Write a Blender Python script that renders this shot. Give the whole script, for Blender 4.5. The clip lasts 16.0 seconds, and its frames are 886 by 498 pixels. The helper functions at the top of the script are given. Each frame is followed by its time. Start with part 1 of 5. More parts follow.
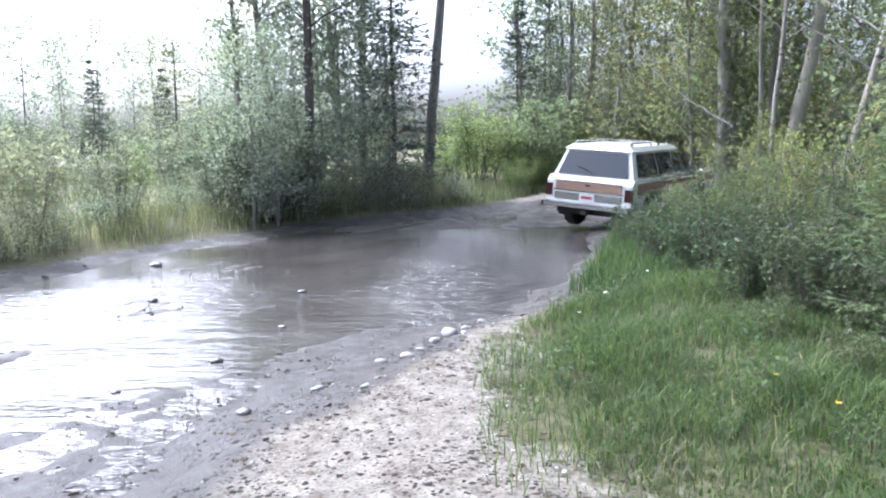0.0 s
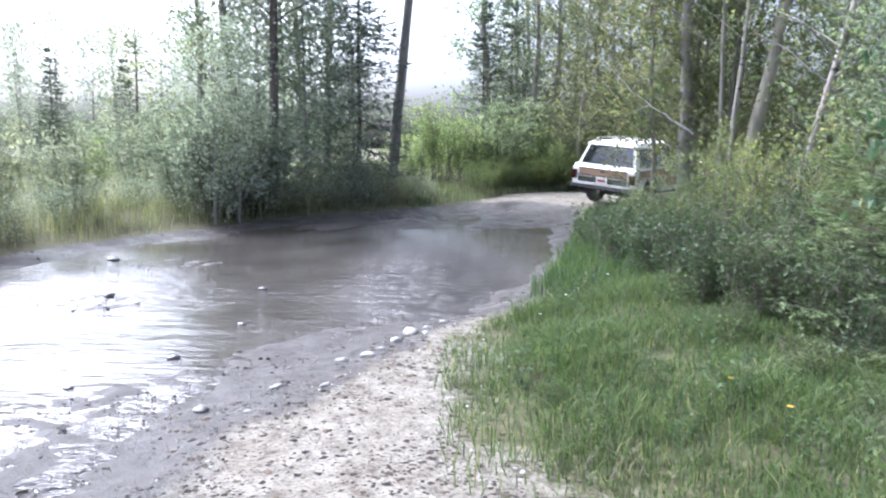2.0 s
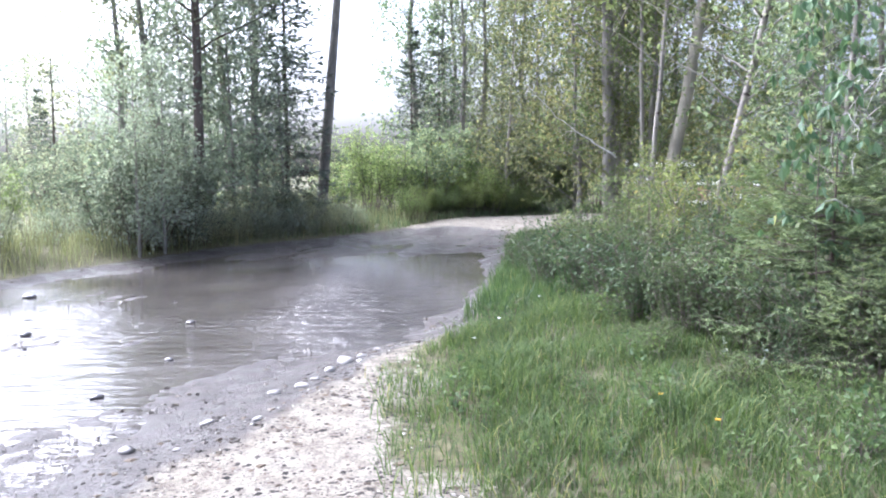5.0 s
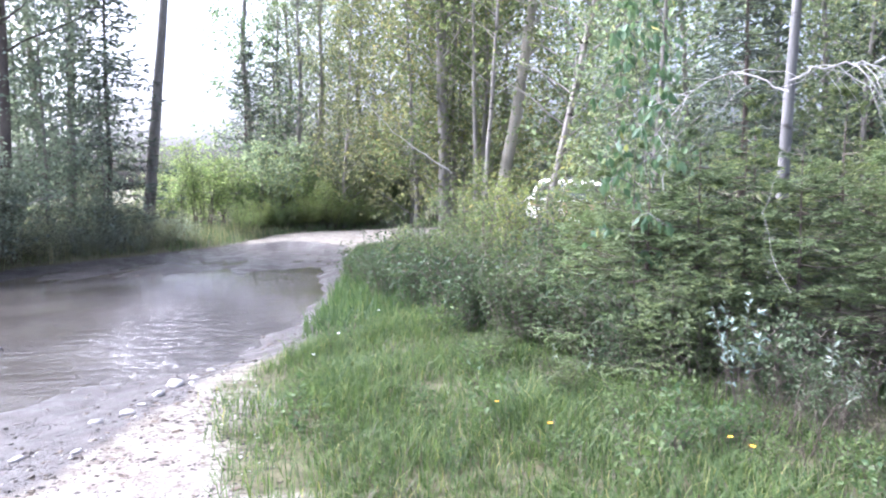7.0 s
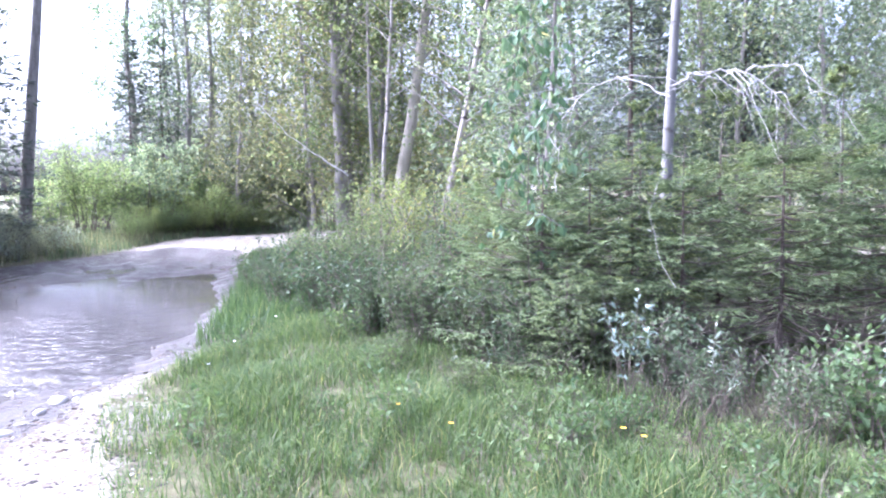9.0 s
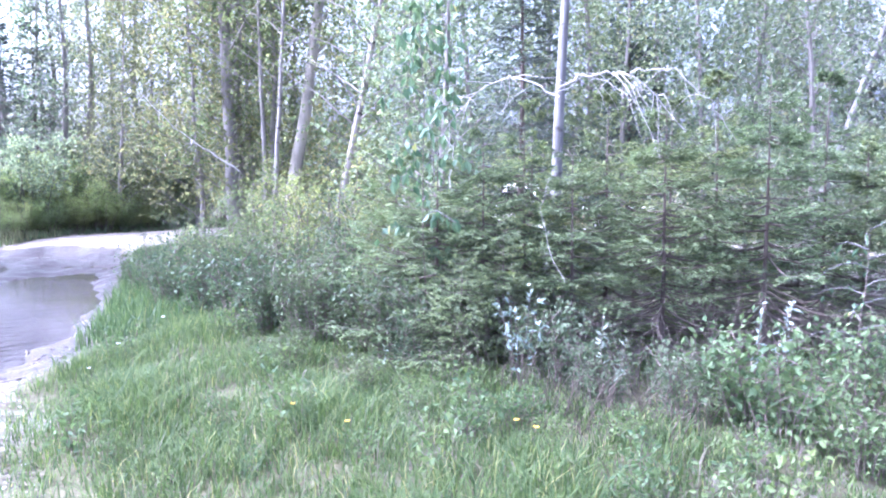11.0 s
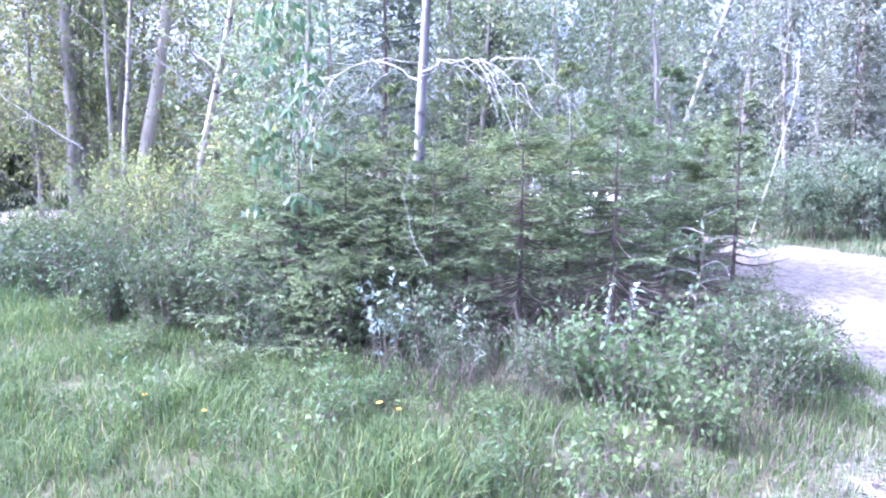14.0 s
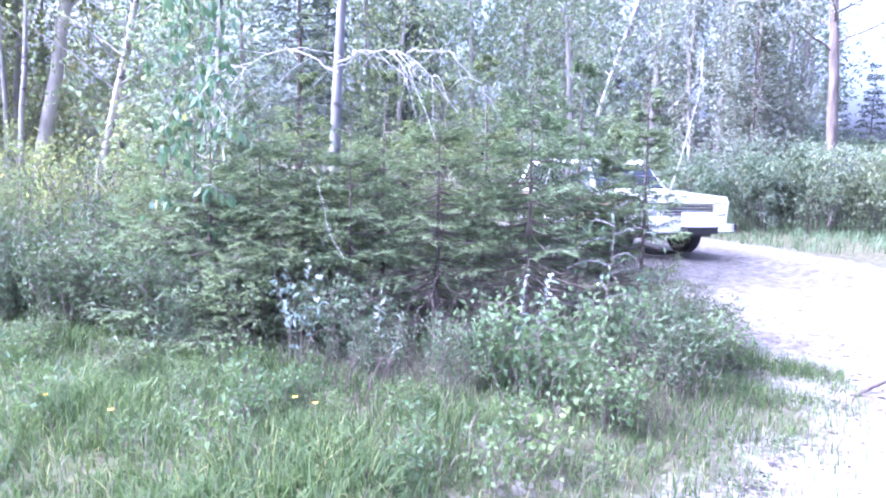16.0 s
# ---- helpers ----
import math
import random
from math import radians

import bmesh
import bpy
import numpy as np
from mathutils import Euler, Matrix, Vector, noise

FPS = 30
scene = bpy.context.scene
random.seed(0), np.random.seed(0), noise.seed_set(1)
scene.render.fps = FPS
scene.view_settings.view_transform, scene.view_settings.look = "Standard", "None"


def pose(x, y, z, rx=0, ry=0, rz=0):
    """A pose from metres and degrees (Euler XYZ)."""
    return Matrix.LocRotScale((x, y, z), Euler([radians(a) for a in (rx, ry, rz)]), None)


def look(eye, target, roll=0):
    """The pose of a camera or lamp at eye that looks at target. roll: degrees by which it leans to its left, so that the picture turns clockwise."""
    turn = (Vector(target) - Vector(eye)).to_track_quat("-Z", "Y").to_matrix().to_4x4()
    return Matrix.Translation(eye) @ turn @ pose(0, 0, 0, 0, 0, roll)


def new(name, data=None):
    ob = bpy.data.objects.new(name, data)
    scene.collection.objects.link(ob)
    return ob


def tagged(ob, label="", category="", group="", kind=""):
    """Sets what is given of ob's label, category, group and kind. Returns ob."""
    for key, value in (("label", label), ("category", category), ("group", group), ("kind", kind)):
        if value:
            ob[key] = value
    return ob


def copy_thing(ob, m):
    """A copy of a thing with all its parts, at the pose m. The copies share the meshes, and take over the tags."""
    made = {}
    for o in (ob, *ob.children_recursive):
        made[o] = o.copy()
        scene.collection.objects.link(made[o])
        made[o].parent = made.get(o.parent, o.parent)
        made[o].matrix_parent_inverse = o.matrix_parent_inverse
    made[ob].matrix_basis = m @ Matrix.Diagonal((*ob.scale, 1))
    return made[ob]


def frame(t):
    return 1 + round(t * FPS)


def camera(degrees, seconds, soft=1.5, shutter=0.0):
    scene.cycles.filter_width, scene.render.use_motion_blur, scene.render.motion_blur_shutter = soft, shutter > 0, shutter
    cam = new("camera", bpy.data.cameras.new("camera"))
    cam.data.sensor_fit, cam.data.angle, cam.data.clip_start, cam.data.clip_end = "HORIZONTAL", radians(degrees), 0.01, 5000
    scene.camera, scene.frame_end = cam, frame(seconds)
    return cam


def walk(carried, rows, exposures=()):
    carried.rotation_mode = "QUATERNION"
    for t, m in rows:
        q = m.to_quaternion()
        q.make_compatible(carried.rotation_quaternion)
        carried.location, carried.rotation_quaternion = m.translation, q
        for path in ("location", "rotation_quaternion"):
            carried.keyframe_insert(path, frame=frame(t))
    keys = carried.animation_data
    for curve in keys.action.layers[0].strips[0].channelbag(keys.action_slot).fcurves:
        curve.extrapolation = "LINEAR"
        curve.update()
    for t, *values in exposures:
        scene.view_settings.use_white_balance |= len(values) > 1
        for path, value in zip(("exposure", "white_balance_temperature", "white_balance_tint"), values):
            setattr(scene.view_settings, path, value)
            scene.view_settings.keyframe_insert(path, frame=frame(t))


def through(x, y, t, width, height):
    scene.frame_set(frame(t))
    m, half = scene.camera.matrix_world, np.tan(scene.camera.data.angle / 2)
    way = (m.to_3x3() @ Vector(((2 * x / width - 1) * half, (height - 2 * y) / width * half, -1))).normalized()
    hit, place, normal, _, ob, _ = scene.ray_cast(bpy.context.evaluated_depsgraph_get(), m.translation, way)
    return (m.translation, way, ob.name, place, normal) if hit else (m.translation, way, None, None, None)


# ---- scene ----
SECONDS = 16.0
EYE = (0.0, 0.0, 1.65)
cam = camera(60.18, SECONDS, soft=2.0, shutter=0.4)
# seconds, turn to the left, tilt, lean: a standing eye that pans to the right
PATH = [
    (0, -0.00, -7.50, -0.72),
    (0.5, -0.86, -7.28, -0.01),
    (1, 0.22, -7.77, -0.60),
    (1.5, 0.45, -6.76, 0.18),
    (2, -2.78, -7.50, 0.77),
    (2.5, -4.75, -9.14, -0.32),
    (3, -5.40, -8.95, -1.01),
    (3.2, -5.67, -6.80, -0.61),
    (5.3, -8.00, -5.52, -0.21),
    (5.5, -8.27, -5.59, -0.12),
    (6, -12.54, -5.04, 0.12),
    (6.5, -16.16, -4.97, 0.21),
    (7, -19.96, -4.46, 0.10),
    (7.5, -22.23, -4.75, 0.05),
    (8, -25.11, -4.24, 0.13),
    (8.2, -25.35, -4.21, -0.09),
    (10.5, -34.21, -4.53, -0.16),
    (11, -35.43, -4.58, -0.10),
    (11.5, -36.57, -4.90, 0.17),
    (12, -39.84, -6.03, 0.18),
    (12.5, -40.63, -5.28, -0.32),
    (13, -41.88, -5.10, 0.26),
    (13.5, -43.69, -5.44, 0.28),
    (14, -45.75, -5.72, 0.84),
    (14.5, -44.58, -3.46, 0.66),
    (15, -47.32, -4.54, 0.19),
    (15.5, -50.88, -4.75, -0.07),
    (16, -52.01, -6.19, 1.33),
]
# the camera of the clip brightens and cools its picture as it turns to the shade
EXPOSURES = [(0.0, 2.10, 5220, 14), (5.5, 2.46, 5320, 17), (8.2, 2.88, 5140, 24), (10.5, 3.20, 4760, 33), (13.0, 3.28, 4690, 36), (16.0, 3.32, 4620, 37)]
walk(cam, [(t, pose(*EYE, 90 + tilt, 0, turn) @ pose(0, 0, 0, 0, 0, lean)) for t, turn, tilt, lean in PATH], EXPOSURES)

# ---- sky and sun: high thin cloud, a veiled sun ahead to the left ----
SUN_TURN, SUN_HEIGHT = 310, 43
world = bpy.data.worlds.new("sky")
scene.world = world
world.use_nodes = True
wn = world.node_tree.nodes
sky = wn.new("ShaderNodeTexSky")
sky.sky_type, sky.sun_disc = "NISHITA", False
sky.sun_elevation, sky.sun_rotation = radians(SUN_HEIGHT), radians(SUN_TURN)
sky.air_density, sky.dust_density, sky.ozone_density = 0.7, 10.0, 1.0
veil = wn.new("ShaderNodeHueSaturation")
veil.inputs["Saturation"].default_value = 0.55
world.node_tree.links.new(sky.outputs["Color"], veil.inputs["Color"])
world.node_tree.links.new(veil.outputs["Color"], wn["Background"].inputs["Color"])
wn["Background"].inputs["Strength"].default_value = 0.15
sun = new("sun", bpy.data.lights.new("sun", "SUN"))
sun.data.energy, sun.data.angle, sun.data.color = 0.6, radians(30), (1.0, 0.97, 0.93)
_a, _e = radians(SUN_TURN), radians(SUN_HEIGHT)
sun.matrix_world = look((0, 0, 30), (-math.sin(_a) * math.cos(_e), -math.cos(_a) * math.cos(_e), 30 - math.sin(_e)))

rng = np.random.default_rng(7)

# ---- materials ----


def shader(name, rough=0.8, metal=0.0, base=(0.5, 0.5, 0.5), spec=0.5):
    m = bpy.data.materials.new(name)
    m.use_nodes = True
    b = m.node_tree.nodes["Principled BSDF"]
    b.inputs["Roughness"].default_value, b.inputs["Metallic"].default_value = rough, metal
    b.inputs["Base Color"].default_value = (*base, 1)
    b.inputs["Specular IOR Level"].default_value = spec
    return m, m.node_tree, b


def node(nt, kind, **inputs):
    n = nt.nodes.new("ShaderNode" + kind)
    for k, v in inputs.items():
        n.inputs[k.replace("_", " ")].default_value = v
    return n


def ramp(nt, source, stops):
    r = nt.nodes.new("ShaderNodeValToRGB")
    e = r.color_ramp.elements
    while len(e) < len(stops):
        e.new(0.5)
    for el, (p, c) in zip(e, stops):
        el.position, el.color = p, (*c, 1)
    nt.links.new(source, r.inputs[0])
    return r.outputs[0]


def mix(nt, fac, a, b, blend="MIX"):
    n = nt.nodes.new("ShaderNodeMix")
    n.data_type, n.blend_type = "RGBA", blend
    for sock, v in ((n.inputs[0], fac), (n.inputs[6], a), (n.inputs[7], b)):
        if isinstance(v, (int, float)):
            sock.default_value = v
        elif isinstance(v, tuple):
            sock.default_value = (*v, 1)
        else:
            nt.links.new(v, sock)
    return n.outputs[2]


def bump(nt, height, strength, distance, bsdf):
    b = node(nt, "Bump", Strength=strength, Distance=distance)
    nt.links.new(height, b.inputs["Height"])
    nt.links.new(b.outputs[0], bsdf.inputs["Normal"])


def world_noise(nt, scale, detail=5, rough=0.6, stretch=(1, 1, 1), coord="Object", turn=0.0):
    tc = nt.nodes.new("ShaderNodeTexCoord")
    mp = node(nt, "Mapping", Scale=stretch, Rotation=(0, 0, turn))
    nt.links.new(tc.outputs[coord], mp.inputs[0])
    n = node(nt, "TexNoise", Scale=scale, Detail=detail, Roughness=rough)
    nt.links.new(mp.outputs[0], n.inputs["Vector"])
    return n.outputs["Fac"]


def plain(name, base, rough=0.6, metal=0.0, vary=0.12, scale=6.0, bumpy=0.0, spec=0.5):
    """Paint, metal, rubber: a base colour, uneven at two scales."""
    m, nt, b = shader(name, rough, metal, base, spec)
    f = world_noise(nt, scale)
    f2 = world_noise(nt, scale * 9)
    c = mix(nt, f, tuple(x * (1 - vary) for x in base), tuple(min(1, x * (1 + vary)) for x in base))
    nt.links.new(mix(nt, 0.25, c, f2, "OVERLAY"), b.inputs["Base Color"])
    if bumpy:
        bump(nt, f2, bumpy, 0.01, b)
    return m


def leaf_material(name, dark, light, through=0.55, rough=0.5, odd=None, calm=0.88):
    """Leaves: each one its own shade, light shining through."""
    m, nt, b = shader(name, rough + 0.1, 0, light, 0.22)
    geo, info = nt.nodes.new("ShaderNodeNewGeometry"), nt.nodes.new("ShaderNodeObjectInfo")
    mid = tuple((a + c) / 2 for a, c in zip(dark, light))
    stops = [(0.0, dark), (0.5, mid), (0.93, light)] + [(1.0, odd or light)]
    c = ramp(nt, geo.outputs["Random Per Island"], stops)
    tint = ramp(nt, info.outputs["Random"], [(0.0, (0.78, 0.86, 0.80)), (0.5, (1, 1, 1)), (1.0, (1.22, 1.12, 0.85))])
    c = mix(nt, 1.0, c, tint, "MULTIPLY")
    grey = node(nt, "HueSaturation", Saturation=calm)
    nt.links.new(c, grey.inputs["Color"])
    c = grey.outputs[0]
    nt.links.new(c, b.inputs["Base Color"])
    tr = nt.nodes.new("ShaderNodeBsdfTranslucent")
    nt.links.new(mix(nt, 1.0, c, (1.08, 1.14, 0.80), "MULTIPLY"), tr.inputs[0])
    ms = nt.nodes.new("ShaderNodeMixShader")
    ms.inputs[0].default_value = through
    nt.links.new(b.outputs[0], ms.inputs[1])
    nt.links.new(tr.outputs[0], ms.inputs[2])
    nt.links.new(ms.outputs[0], nt.nodes["Material Output"].inputs[0])
    return m


def bark_material(name, dark, light, scale=9.0, spots=None):
    m, nt, b = shader(name, 0.9, 0, light, 0.2)
    f = world_noise(nt, scale, 6, 0.7, (1, 1, 0.22))
    c = ramp(nt, f, [(0.3, dark), (0.62, light)])
    if spots:
        g = world_noise(nt, 3.0, 4, 0.6, (1, 1, 2.6))
        c = mix(nt, ramp(nt, g, [(0.58, (0, 0, 0)), (0.66, (1, 1, 1))]), c, spots)
    nt.links.new(c, b.inputs["Base Color"])
    bump(nt, f, 0.6, 0.02, b)
    return m


LEAF_WILLOW = leaf_material("willow_leaf", (0.14, 0.155, 0.125), (0.275, 0.30, 0.245), 0.5, odd=(0.30, 0.31, 0.24))
# whitish leaf undersides; on the distant poplars this paleness also stands in for haze
LEAF_PALE = leaf_material("pale_poplar_leaf", (0.20, 0.225, 0.19), (0.38, 0.41, 0.35), 0.5)
LEAF_POPLAR = leaf_material("poplar_leaf", (0.11, 0.145, 0.098), (0.24, 0.29, 0.19), 0.58, odd=(0.31, 0.30, 0.17))
LEAF_YELLOW = leaf_material("birch_leaf", (0.088, 0.116, 0.052), (0.195, 0.225, 0.105), 0.6, odd=(0.28, 0.25, 0.11))
LEAF_OLIVE = leaf_material("grove_leaf", (0.105, 0.115, 0.06), (0.225, 0.225, 0.115), 0.6, odd=(0.34, 0.29, 0.11))
LEAF_BRIGHT = leaf_material("alder_leaf", (0.13, 0.17, 0.07), (0.27, 0.33, 0.13), 0.55)
LEAF_HERB = leaf_material("raspberry_leaf", (0.052, 0.092, 0.034), (0.13, 0.185, 0.066), 0.4)
LEAF_SHRUB = leaf_material("rose_leaf", (0.046, 0.070, 0.034), (0.105, 0.142, 0.066), 0.32)
LEAF_SILVER = leaf_material("silver_leaf", (0.13, 0.175, 0.15), (0.27, 0.325, 0.285), 0.15, 0.6)
LEAF_BIG = leaf_material("balsam_leaf", (0.05, 0.10, 0.05), (0.12, 0.19, 0.09), 0.3, 0.4, odd=(0.42, 0.38, 0.08))
NEEDLE = leaf_material("spruce_needle", (0.052, 0.078, 0.036), (0.138, 0.175, 0.080), 0.22, 0.6)
NEEDLE_TIP = leaf_material("spruce_tip", (0.115, 0.16, 0.068), (0.23, 0.285, 0.12), 0.32, 0.5)
# far needles: haze put into the colour, paler and greyer than NEEDLE
NEEDLE_HAZY = leaf_material("spruce_needle_far", (0.075, 0.09, 0.075), (0.16, 0.18, 0.15), 0.3, 0.6)
GRASS = leaf_material("grass_blade", (0.040, 0.069, 0.030), (0.108, 0.152, 0.063), 0.42, 0.5, odd=(0.27, 0.26, 0.13), calm=1.05)
GRASS_SOFT = leaf_material("soft_grass", (0.075, 0.115, 0.055), (0.14, 0.19, 0.09), 0.42, 0.6)
GRASS_DRY = leaf_material("bank_grass", (0.12, 0.135, 0.075), (0.25, 0.26, 0.145), 0.4, 0.55, odd=(0.42, 0.38, 0.22))
STRAW = leaf_material("dead_straw", (0.08, 0.066, 0.048), (0.19, 0.16, 0.115), 0.15, 0.7)
BARK_POPLAR = bark_material("poplar_bark", (0.10, 0.09, 0.075), (0.27, 0.25, 0.22))
BARK_BIRCH = bark_material("birch_bark", (0.15, 0.137, 0.118), (0.30, 0.275, 0.24), 5.0, (0.06, 0.05, 0.045))
BARK_PALE = bark_material("pale_bark", (0.20, 0.185, 0.15), (0.42, 0.38, 0.31), 6.0)
BARK_GREY = bark_material("grey_bark", (0.075, 0.072, 0.068), (0.175, 0.17, 0.162), 7.0, (0.05, 0.045, 0.04))
BARK_DARK = bark_material("spruce_bark", (0.05, 0.04, 0.035), (0.14, 0.115, 0.095))
TWIG = bark_material("shrub_twig", (0.066, 0.055, 0.043), (0.155, 0.132, 0.104), 14.0)
DRY_TWIG = bark_material("dry_twig", (0.045, 0.036, 0.027), (0.11, 0.09, 0.068), 14.0)
DEADWOOD = bark_material("bleached_wood", (0.21, 0.20, 0.185), (0.43, 0.415, 0.39), 12.0)


def ground_material():
    """Sand, wet mud and turf on one sheet, told apart by two masks of the mesh."""
    m, nt, b = shader("earth", 0.9, spec=0.16)
    att = [nt.nodes.new("ShaderNodeAttribute") for _ in range(2)]
    att[0].attribute_name, att[1].attribute_name = "mud", "sand"
    n1, n2, n3 = world_noise(nt, 1.3), world_noise(nt, 9, 8, 0.7), world_noise(nt, 42, 4, 0.7)
    sand = ramp(nt, n2, [(0.30, (0.10, 0.088, 0.07)), (0.5, (0.225, 0.205, 0.17)), (0.72, (0.31, 0.285, 0.24))])
    dirt = ramp(nt, world_noise(nt, 3.1, 6, 0.7), [(0.44, (0.55, 0.50, 0.43)), (0.58, (1.05, 1.04, 1.03))])
    sand = mix(nt, 0.5, sand, dirt, "MULTIPLY")
    grit = ramp(nt, n3, [(0.36, (0.45, 0.42, 0.40)), (0.50, (1, 1, 1)), (0.66, (1.12, 1.10, 1.08))])
    sand = mix(nt, 0.85, sand, grit, "MULTIPLY")
    mud = ramp(nt, n2, [(0.3, (0.036, 0.031, 0.027)), (0.7, (0.084, 0.074, 0.066))])
    turf = ramp(nt, n2, [(0.3, (0.050, 0.052, 0.025)), (0.7, (0.15, 0.135, 0.075))])
    wob = node(nt, "Math")
    wob.operation = "MULTIPLY_ADD"
    wob.inputs[1].default_value = 0.7
    nt.links.new(n2, wob.inputs[0])
    nt.links.new(att[1].outputs["Fac"], wob.inputs[2])
    fs = ramp(nt, wob.outputs[0], [(0.72, (0, 0, 0)), (0.92, (1, 1, 1))])
    fm = ramp(nt, att[0].outputs["Fac"], [(0.35, (0, 0, 0)), (0.6, (1, 1, 1))])
    c = mix(nt, fm, mix(nt, fs, turf, sand), mud)
    nt.links.new(c, b.inputs["Base Color"])
    wet = ramp(nt, n1, [(0.40, (0.30, 0.30, 0.30)), (0.60, (0.65, 0.65, 0.65))])
    nt.links.new(mix(nt, fm, (0.92, 0.92, 0.92), wet), b.inputs["Roughness"])
    add = node(nt, "Math")
    nt.links.new(n2, add.inputs[0])
    nt.links.new(n3, add.inputs[1])
    bump(nt, add.outputs[0], 0.7, 0.03, b)
    return m


def water_material():
    m, nt, b = shader("muddy_water", 0.03, 0, (0.085, 0.068, 0.052), 0.9)
    b.inputs["IOR"].default_value = 1.35
    a = world_noise(nt, 2.6, 3, 0.55, (0.7, 2.3, 1.0), turn=0.06)
    c = world_noise(nt, 7, 3, 0.6, (0.7, 2.2, 1.0), turn=-0.1)
    add = node(nt, "Math")
    add.operation = "MULTIPLY_ADD"
    add.inputs[1].default_value = 0.55
    nt.links.new(c, add.inputs[0])
    nt.links.new(a, add.inputs[2])
    # riffles over the shallows, still pools between them
    riffle = nt.nodes.new("ShaderNodeAttribute")
    riffle.attribute_name = "riffle"
    tame = node(nt, "Math")
    tame.operation = "MULTIPLY"
    nt.links.new(add.outputs[0], tame.inputs[0])
    nt.links.new(riffle.outputs["Fac"], tame.inputs[1])
    bump(nt, tame.outputs[0], 1.0, 0.32, b)
    f = world_noise(nt, 0.8)
    nt.links.new(ramp(nt, f, [(0.3, (0.042, 0.036, 0.031)), (0.7, (0.072, 0.063, 0.055))]), b.inputs["Base Color"])
    return m


EARTH, WATER = ground_material(), water_material()
STONE_PALE = plain("pale_stone", (0.33, 0.31, 0.285), 0.85, vary=0.25, scale=14, bumpy=0.5)
STONE_DARK = plain("wet_stone", (0.09, 0.08, 0.075), 0.35, vary=0.25, scale=14, bumpy=0.5)

# ---- mesh building ----


def mesh_of(name, verts, faces, material, smooth=False):
    verts, faces = np.asarray(verts, np.float32), np.asarray(faces, np.int32)
    me = bpy.data.meshes.new(name)
    me.vertices.add(len(verts))
    me.vertices.foreach_set("co", verts.ravel())
    me.loops.add(faces.size)
    me.loops.foreach_set("vertex_index", faces.ravel())
    me.polygons.add(len(faces))
    me.polygons.foreach_set("loop_start", np.arange(0, faces.size, faces.shape[1], dtype=np.int32))
    me.polygons.foreach_set("use_smooth", np.full(len(faces), smooth))
    me.materials.append(material)
    me.update(calc_edges=True)
    me.validate()
    return me


def piece(name, verts, faces, material, parent=None, label="", smooth=False, kind=""):
    ob = new(name, mesh_of(name, verts, faces, material, smooth))
    ob.parent = parent
    return tagged(ob, label, kind=kind)


class Tubes:
    """Gathers tapered, bent tubes into one mesh."""

    def __init__(self, sides=6):
        self.v, self.f, self.n, self.sides = [], [], 0, sides

    def add(self, pts, radii):
        pts, s = np.asarray(pts, float), self.sides
        k = len(pts)
        d = np.gradient(pts, axis=0)
        d /= np.linalg.norm(d, axis=1)[:, None] + 1e-9
        ref = np.array([1.0, 0, 0]) if abs(d[0][0]) < 0.8 else np.array([0, 1.0, 0])
        u = np.cross(d, ref)
        u /= np.linalg.norm(u, axis=1)[:, None]
        w = np.cross(d, u)
        a = np.arange(s) * 2 * np.pi / s
        ring = pts[:, None] + np.asarray(radii, float)[:, None, None] * (np.cos(a)[None, :, None] * u[:, None] + np.sin(a)[None, :, None] * w[:, None])
        self.v.append(ring.reshape(-1, 3))
        i, j = np.meshgrid(np.arange(k - 1), np.arange(s), indexing="ij")
        q = np.stack([i * s + j, i * s + (j + 1) % s, (i + 1) * s + (j + 1) % s, (i + 1) * s + j], -1).reshape(-1, 4)
        self.f.append(q + self.n)
        self.n += k * s

    def make(self, name, material, parent=None, label=""):
        return piece(name, np.concatenate(self.v), np.concatenate(self.f), material, parent, label, True)


def leaf_arrays(p, axis, length, width, fold=0.25, up=0.6):
    """Folded leaves with their stalks at p, pointing along axis."""
    n = len(p)
    axis = axis / (np.linalg.norm(axis, axis=1)[:, None] + 1e-9)
    nor = rng.normal(size=(n, 3)) * 0.6 + np.array([0, 0, up])
    side = np.cross(axis, nor)
    side /= np.linalg.norm(side, axis=1)[:, None] + 1e-9
    nor = np.cross(side, axis)
    length, width = np.broadcast_to(length, n)[:, None], np.broadcast_to(width, n)[:, None]
    mid = p + axis * length * 0.45
    v = np.stack([p, mid + side * width * 0.5 + nor * width * fold, p + axis * length, mid - side * width * 0.5 + nor * width * fold], 1)
    b = np.arange(n)[:, None] * 4
    f = np.stack([b + [0, 1, 2], b + [0, 2, 3]], 1).reshape(-1, 3)
    return v.reshape(-1, 3), f


def bent(a, b, sag=0.0, wobble=0.05, k=7):
    """A bent line from a to b."""
    t = np.linspace(0, 1, k)[:, None]
    a, b = np.asarray(a, float), np.asarray(b, float)
    p = a + (b - a) * t
    p[:, 2] += sag * np.sin(np.pi * t[:, 0])
    length = np.linalg.norm(b - a)
    p[1:] += np.cumsum(rng.normal(size=(k - 1, 3)) * wobble * length / k, 0)
    return p


def along(path, t):
    i = np.clip(t * (len(path) - 1), 0, len(path) - 1.001)
    j = i.astype(int)
    return path[j] + (path[j + 1] - path[j]) * (i - j)[:, None]

